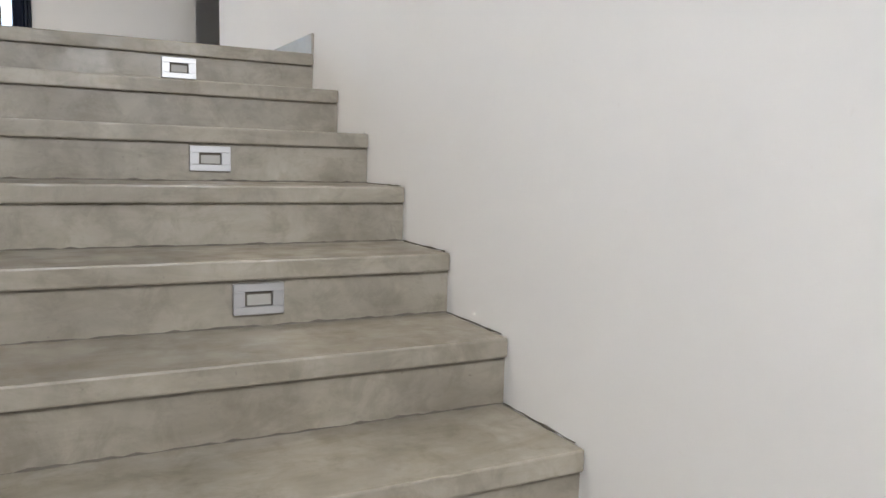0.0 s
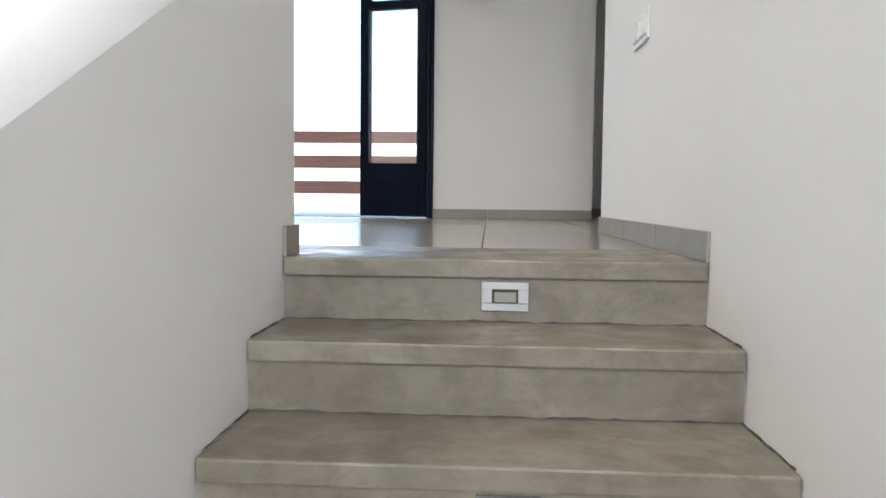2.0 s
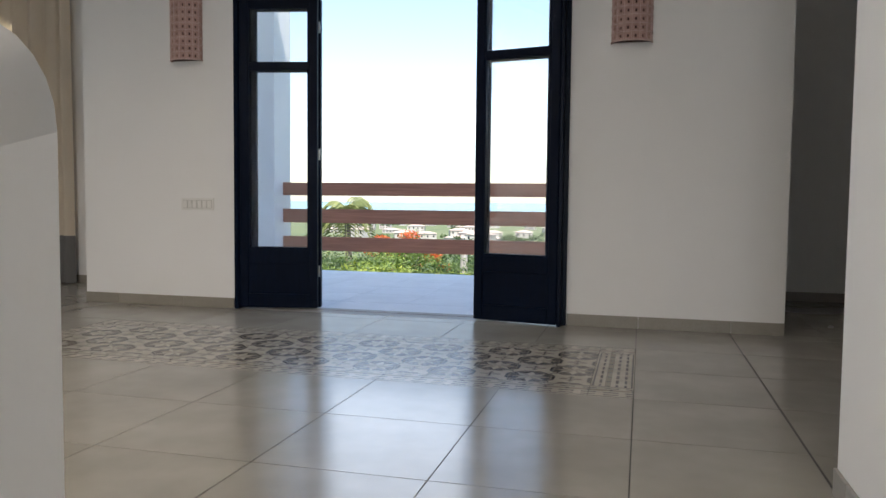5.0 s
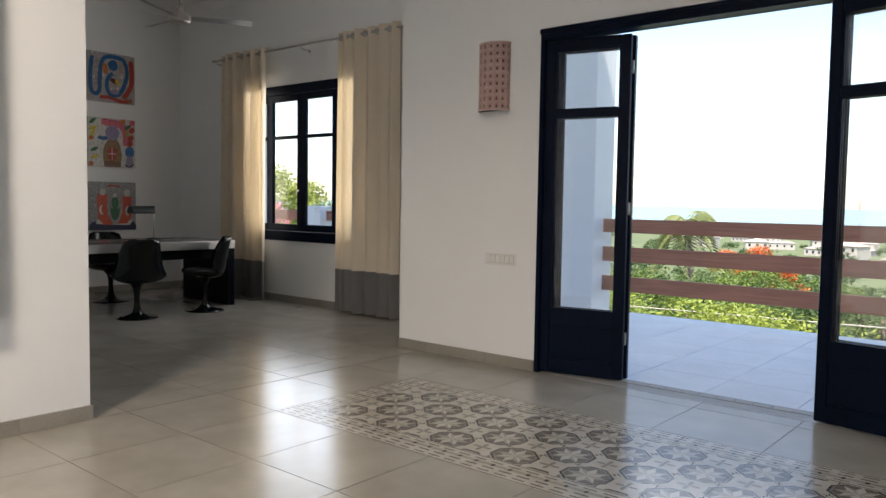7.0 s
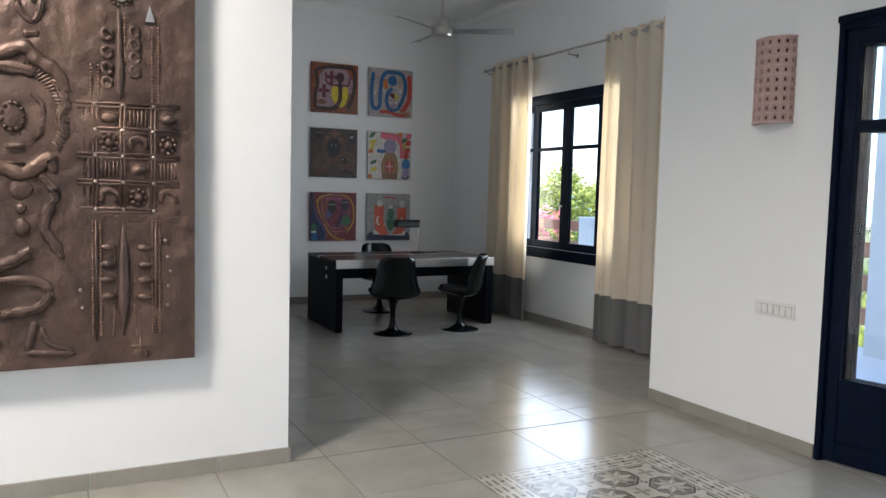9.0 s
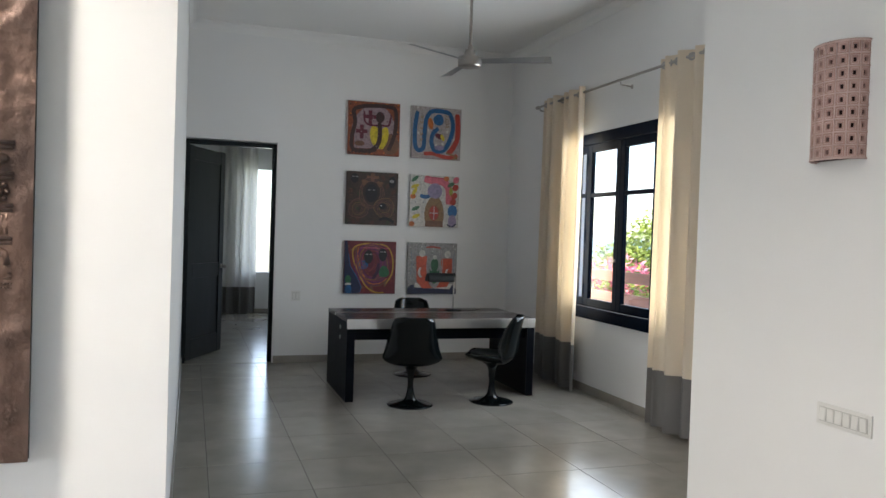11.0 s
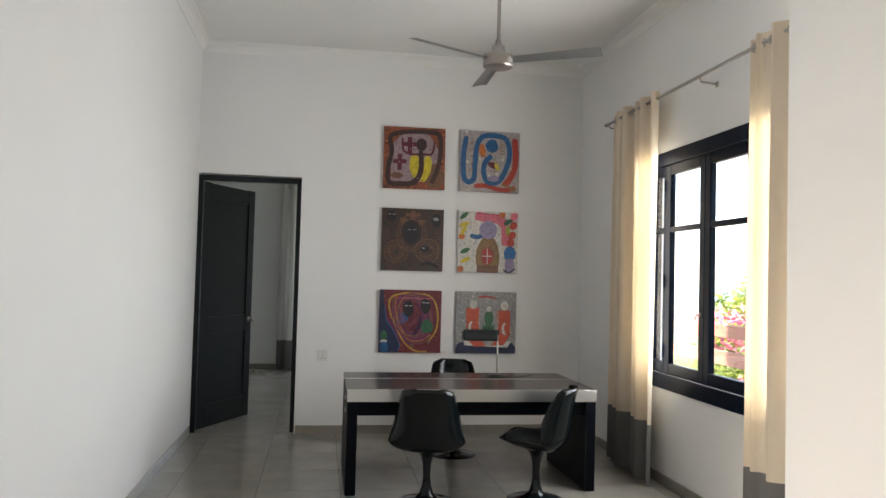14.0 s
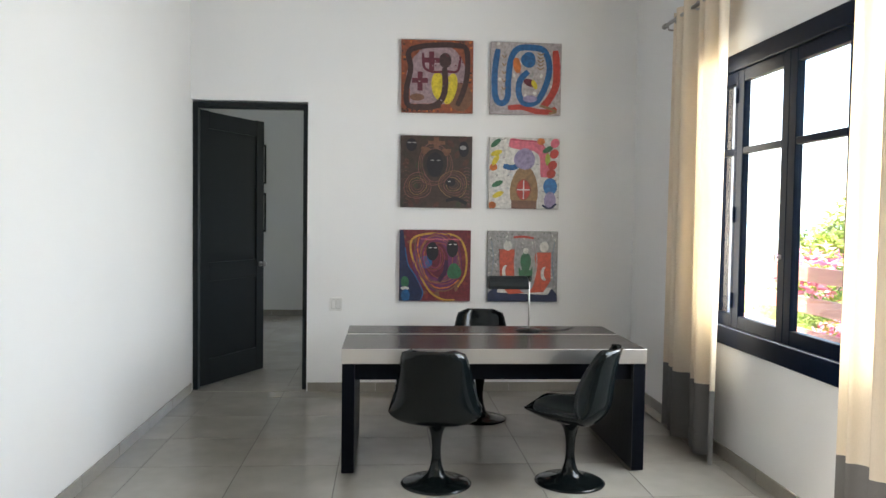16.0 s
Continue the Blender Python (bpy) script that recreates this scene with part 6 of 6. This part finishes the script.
# thick planting just below the terrace edge
for i in range(34):
    x = -24 + i * 0.95 + rnd.uniform(-0.4, 0.4)
    top_at(x, rnd.uniform(11.2, 13.5), rnd.uniform(-0.65, -0.02), 1, rnd.uniform(0.6, 0.85), meshes=NEAR[rnd.choice((0, 0, 1, 2))])
for i in range(26):
    x = -34 + i * 1.6 + rnd.uniform(-0.6, 0.6)
    top_at(x, rnd.uniform(15, 21), rnd.uniform(-1.6, -0.5), rnd.choice((0, 1, 2, 3)), rnd.uniform(0.8, 1.1))
for i in range(16):
    top_at(-17 + i * 0.95, rnd.uniform(22, 27), rnd.uniform(-1.3, -0.45), rnd.choice((0, 2, 3)), rnd.uniform(0.8, 1.0))
for i in range(40):
    y = rnd.uniform(26, 70)
    x = rnd.uniform(-0.95, 0.2) * y - 2
    top_at(x, y, rnd.uniform(-4.5, -1.6) - y * 0.035, rnd.choice((0, 2, 3, 3)), rnd.uniform(1.0, 1.5))
for i in range(75):
    y = rnd.uniform(48, 130)
    x = rnd.uniform(-0.85, 0.1) * y
    s = rnd.uniform(0.9, 1.35)
    plant("tree", FAR[rnd.choice((0, 1))], x, y, ground_z(x, y) + 0.6, s, rnd.uniform(0, 360), "green tree on the lower hillside", "hillside trees")
# far woods down to the coast, past counting
sparse = [m[1] for m in (tree_meshes(22, LEAF_D, leaf=0.42, n=44), tree_meshes(23, LEAF_A, leaf=0.42, n=44))]
woods_v, woods_f = [], []
for i in range(240):
    y = rnd.uniform(80, 420) if i < 130 else rnd.uniform(420, 1250)
    x = rnd.uniform(-1.1, 0.3) * y
    s = rnd.uniform(0.9, 1.6) if i < 130 else rnd.uniform(1.5, 2.6)
    z, turn = ground_z(x, y) + (1.0 if i < 130 else -1.0), rnd.uniform(0, 6.283)
    me = sparse[i % 2]
    co = np.empty(len(me.vertices) * 3)
    me.vertices.foreach_get("co", co)
    co = co.reshape(-1, 3) * s
    ct, st = math.cos(turn), math.sin(turn)
    at = len(woods_v)
    woods_v.extend(np.column_stack((co[:, 0] * ct - co[:, 1] * st + x, co[:, 0] * st + co[:, 1] * ct + y, co[:, 2] + z)).tolist())
    woods_f.extend([[at + k for k in p.vertices] for p in me.polygons])
woods = bpy.data.meshes.new("far_woods")
woods.from_pydata(woods_v, [], woods_f)
woods.materials.append(LEAF_D)
tagged(new("far_woods", woods), "green woods spread over the slope towards the coast", "woods", kind="stuff")
for x, y, top, s in ((-14.8, 45, -1.2, 1.15), (-14.0, 46.5, -2.6, 1.1), (-12.6, 42, -3.0, 0.8)):
    plant("flame_tree", FLAME, x, y, top - 4.2 * s, s, rnd.uniform(0, 360), "flowering tree with orange red blossom", "flame trees")

# tall trees seen through the study window
for x, y, top, k, s in ((-16.6, 13.0, 2.2, 1, 0.8), (-15.4, 13.2, 1.35, 0, 0.7), (-13.6, 13.0, 0.95, 1, 0.7)):
    top_at(x, y, top, k, s)
bg = tree_meshes(31, LEAF_B, PINKF, r=1.5, leaf=0.14, clumps=9)
plant("flowering_shrub", bg, -11.4, 10.6, -2.7, 0.95, 30, "pink flowering shrub behind the railing", "shrubs")


# ---------- palms ----------
def palm(x, y, top, s, turn):
    root = thing("palm_tree", pose(x, y, top, 0, 0, turn) @ Matrix.Diagonal((s, s, s, 1)), "fan of drooping palm fronds on a slim trunk", "palm tree", "palms")
    r = random.Random(int(x * 10))
    bm = bmesh.new()
    tube(bm, [(0.3, 0.2, -7), (0.15, 0.1, -4), (0, 0, -0.2)], [0.17, 0.14, 0.12], 10)
    part("trunk", bm, BARK, root, smooth=True)
    for k in range(17):
        bm = bmesh.new()
        a, lift = 6.283 * k / 17 + r.uniform(-0.15, 0.15), r.uniform(-0.2, 1.35)
        pts = []
        for q in range(12):
            t = q / 11
            pts.append(Vector((1.6 * t * math.cos(lift * 0.6) * (1 - 0.22 * t), 0, 1.5 * lift * t - 2.0 * t * t)))
        tube(bm, [p for p in pts], [0.022 * (1 - 0.8 * q / 11) for q in range(12)], 5)
        for q in range(1, 12):
            for sgn in (-1, 1):
                for e in (0, 0.5):
                    p = pts[q - 1].lerp(pts[q], e)
                    L = 0.5 * math.sin(math.pi * min(1, (q + e) / 12 + 0.12)) + 0.1
                    tip = p + Vector((0.22, sgn * L, -0.20 * L - 0.1))
                    bm.faces.new([bm.verts.new(v) for v in (p, p + Vector((0.05, sgn * L * 0.4, 0.02)), tip, p + Vector((-0.02, sgn * L * 0.35, -0.03)))])
        part("frond", bm, LEAF_P, root, m=pose(0, 0, 0, 0, 0, math.degrees(a)))
    return root


palm(-12.9, 33.0, 0.5, 1.22, 20)
palm(-19.0, 33.0, -0.6, 1.0, 80)


# ---------- far houses ----------
def house(x, y, w, d, h, turn):
    z = ground_z(x, y)
    root = thing("house", pose(x, y, z, 0, 0, turn), "pale far house with a low roof among trees", "house", "far houses")
    block("wall", FARWALL, (-w / 2, w / 2, -d / 2, d / 2, -2, h), root)
    bm = bmesh.new()
    o = 0.4
    b = [bm.verts.new(p) for p in ((-w / 2 - o, -d / 2 - o, h + 0.004), (w / 2 + o, -d / 2 - o, h + 0.004), (w / 2 + o, d / 2 + o, h + 0.004), (-w / 2 - o, d / 2 + o, h + 0.004))]
    t = [bm.verts.new(p) for p in ((-w / 2 + d / 2, 0, h + d * 0.16), (w / 2 - d / 2, 0, h + d * 0.16))] if w > d else [bm.verts.new((-0.1, 0, h + 1)), bm.verts.new((0.1, 0, h + 1))]
    for f in ((b[0], b[1], t[1], t[0]), (b[1], b[2], t[1]), (b[2], b[3], t[0], t[1]), (b[3], b[0], t[0]), (b[3], b[2], b[1], b[0])):
        bm.faces.new(f)
    bmesh.ops.recalc_face_normals(bm, faces=bm.faces[:])
    part("roof", bm, ROOFM, root)
    n = max(2, int(w / 3))
    for k in range(n):
        for lv in range(max(1, int(h / 3))):
            xx = -w / 2 + w * (k + 0.5) / n
            win = block("window", DARKPANE, (xx - 0.5, xx + 0.5, -d / 2 - 0.05, -d / 2 + 0.05, 0.9 + 3 * lv, 2.2 + 3 * lv), root)
    return root


rnd = random.Random(5)
for x, y in ((-48, 300), (-70, 330), (-95, 380), (-60, 420), (-130, 450), (-160, 420), (-100, 520), (-45, 560), (-200, 600), (-140, 640), (-260, 700), (-180, 760), (-320, 820), (-90, 780), (-400, 900), (-230, 950), (-130, 900), (-500, 1000), (-300, 1080), (-60, 980), *((rnd.uniform(-0.75, -0.05) * d, d) for d in range(360, 1200, 28))):
    house(x + rnd.uniform(-4, 4), y, rnd.uniform(9, 17), rnd.uniform(7, 9), rnd.choice((3, 3.2, 6)), rnd.uniform(-30, 30))

# mast and wires
mast = thing("radio_mast", pose(-66, 330, ground_z(-66, 330)), "thin red and white radio mast far off", "mast")
for k in range(8):
    bm = bmesh.new()
    tube(bm, [(0, 0, 4 * k), (0, 0, 4 * k + 4)], 0.13, 5)
    part("section", bm, paint((0.5, 0.1, 0.08)) if k % 2 else FARWALL, mast)
wires = thing("overhead_wires", None, "thin slack utility wires below the terrace", "wires")
for dz in (0, 0.5):
    bm = bmesh.new()
    tube(bm, [(-30 + 6 * k, 15.5 - 0.4 * k, -1.05 + dz - 0.3 * math.sin(math.pi * (k % 5) / 5)) for k in range(8)], 0.012, 5)
    part("wire", bm, FARWALL, wires)
bm = bmesh.new()
lathe(bm, [(0.16, -6), (0.13, 1.2), (0, 1.2)], 10)
tagged(part("utility_pole", bm, FARWALL, m=pose(-5.6, 26, -2.0)), "pale concrete utility pole on the hillside", "pole")

# ---------- patterned cement tiles ----------
def cement(kind):
    """Printed cement tile 0.2 square: an eight petal star in an octagon, or a striped edge."""
    m = material("cement_tile_" + kind, (0.5, 0.47, 0.4), 0.35)
    m.node_tree.nodes["Principled BSDF"].inputs["Specular IOR Level"].default_value = 0.35
    g = Graph(m)
    tc = g.node("ShaderNodeTexCoord")
    sep = g.node("ShaderNodeSeparateXYZ")
    g.link(tc.outputs["Object"], sep.inputs[0])

    def op(kind_, *a):
        n = g.node("ShaderNodeMath")
        n.operation = kind_
        for i, v in enumerate(a):
            if isinstance(v, (int, float)):
                n.inputs[i].default_value = v
            else:
                g.link(v, n.inputs[i])
        return n.outputs[0]

    x, y = sep.outputs[0], sep.outputs[1]
    ax, ay = op("ABSOLUTE", x), op("ABSOLUTE", y)
    light, shade, mid, dark = (0.40, 0.37, 0.315), (0.27, 0.245, 0.205), (0.115, 0.10, 0.084), (0.035, 0.032, 0.028)
    if kind != "edge":
        if kind == "flower":
            # the four neighbouring stars reach into this tile
            side = op("GREATER_THAN", ax, ay)
            flip = op("SUBTRACT", 1.0, side)
            px = op("ADD", op("MULTIPLY", side, op("SUBTRACT", 0.2, ax)), op("MULTIPLY", flip, ax))
            py = op("ADD", op("MULTIPLY", side, ay), op("MULTIPLY", flip, op("SUBTRACT", 0.2, ay)))
        else:
            px, py = ax, ay
        r = op("SQRT", op("ADD", op("MULTIPLY", px, px), op("MULTIPLY", py, py)))
        th = op("ARCTAN2", py, px)
        # eight pointed petals, one half of each a little darker
        phi = op("SUBTRACT", op("MODULO", op("ADD", th, math.pi / 8), math.pi / 4), math.pi / 8)
        along_, across = op("MULTIPLY", r, op("COSINE", phi)), op("MULTIPLY", r, op("SINE", phi))
        reach = op("SUBTRACT", 1.0, op("ABSOLUTE", op("SUBTRACT", op("MULTIPLY", along_, 2 / 0.104), 1.0)))
        star = op("LESS_THAN", op("ABSOLUTE", across), op("MULTIPLY", reach, 0.0215))
        octa = op("MAXIMUM", op("MAXIMUM", px, py), op("MULTIPLY", op("ADD", px, py), 0.74))
        inside = op("LESS_THAN", octa, 0.117)
        rim = op("MULTIPLY", op("LESS_THAN", octa, 0.121), op("GREATER_THAN", octa, 0.112))
        inner = op("MULTIPLY", op("LESS_THAN", octa, 0.106), op("GREATER_THAN", octa, 0.102))
        c = g.mix(light, mid, inside)
        c = g.mix(c, shade, inner)
        c = g.mix(c, light, star)
        c = g.mix(c, shade, op("MULTIPLY", star, op("GREATER_THAN", across, 0.0)))
        c = g.mix(c, dark, rim)
        q = op("SQRT", op("ADD", op("MULTIPLY", ax, ax), op("MULTIPLY", ay, ay)))
        if kind == "flower":
            t4 = op("ARCTAN2", ay, ax)
            leafm = op("LESS_THAN", q, op("ADD", 0.036, op("MULTIPLY", 0.02, op("COSINE", op("MULTIPLY", t4, 4.0)))))
            c = g.mix(c, shade, op("MULTIPLY", leafm, op("GREATER_THAN", q, 0.014)))
            veins = op("MULTIPLY", op("LESS_THAN", op("MINIMUM", ax, ay), 0.0035), op("LESS_THAN", q, 0.05))
            c = g.mix(c, mid, veins)
        else:
            near = op("SUBTRACT", 0.1, ax), op("SUBTRACT", 0.1, ay)
            cross = op("MULTIPLY", op("LESS_THAN", op("MINIMUM", *near), 0.006), op("LESS_THAN", op("MAXIMUM", *near), 0.024))
            c = g.mix(c, dark, cross)
    else:
        def line_at(at, half):
            return op("LESS_THAN", op("ABSOLUTE", op("SUBTRACT", y, at)), half)
        wave = op("COSINE", op("MULTIPLY", x, 62.83))
        long_, short = op("GREATER_THAN", wave, -0.55), op("GREATER_THAN", wave, 0.86)
        c = g.mix(light, mid, op("MAXIMUM", line_at(-0.09, 0.004), line_at(0.088, 0.004)))
        for at, half in ((-0.062, 0.006), (-0.022, 0.007), (0.056, 0.006)):
            c = g.mix(c, mid, op("MULTIPLY", long_, line_at(at, half)))
        c = g.mix(c, shade, line_at(0.02, 0.014))
        c = g.mix(c, dark, op("MULTIPLY", short, line_at(0.02, 0.012)))
    v = g.coords(rand=True)
    wear = g.ramp(g.noise(v, 7, 5), [(0.3, (0.72, 0.71, 0.69)), (0.65, (1, 1, 1))])
    g.colour(g.mix(c, wear, 0.8, "MULTIPLY"))
    g.rough(g.noise(v, 6, 4), 0.2, 0.262)
    g.bump(g.noise(v, 20, 4), 0.006, 0.01)
    return m


STAR, FLORAL, EDGE = cement("star"), cement("flower"), cement("edge")
rug_meshes = []
for mat in (STAR, FLORAL, EDGE):
    bm = bmesh.new()
    box(bm, -0.0988, 0.0988, -0.0988, 0.0988, -0.011, 0.0)
    rug_meshes.append(mesh_of("cement_tile", bm, mat))
for i in range(18):
    for j in range(6):
        edge = i in (0, 17) or j in (0, 5)
        turn = 0
        if edge:
            turn = 0 if j == 0 else 180 if j == 5 else 270 if i == 0 else 90
        ob = new("cement_tile", rug_meshes[2 if edge else (i + j) % 2])
        ob.parent = floor
        ob.matrix_basis = pose(RUG[0] + 0.2 * (i + 0.5), RUG[2] + 0.2 * (j + 0.5), 0, 0, 0, turn)
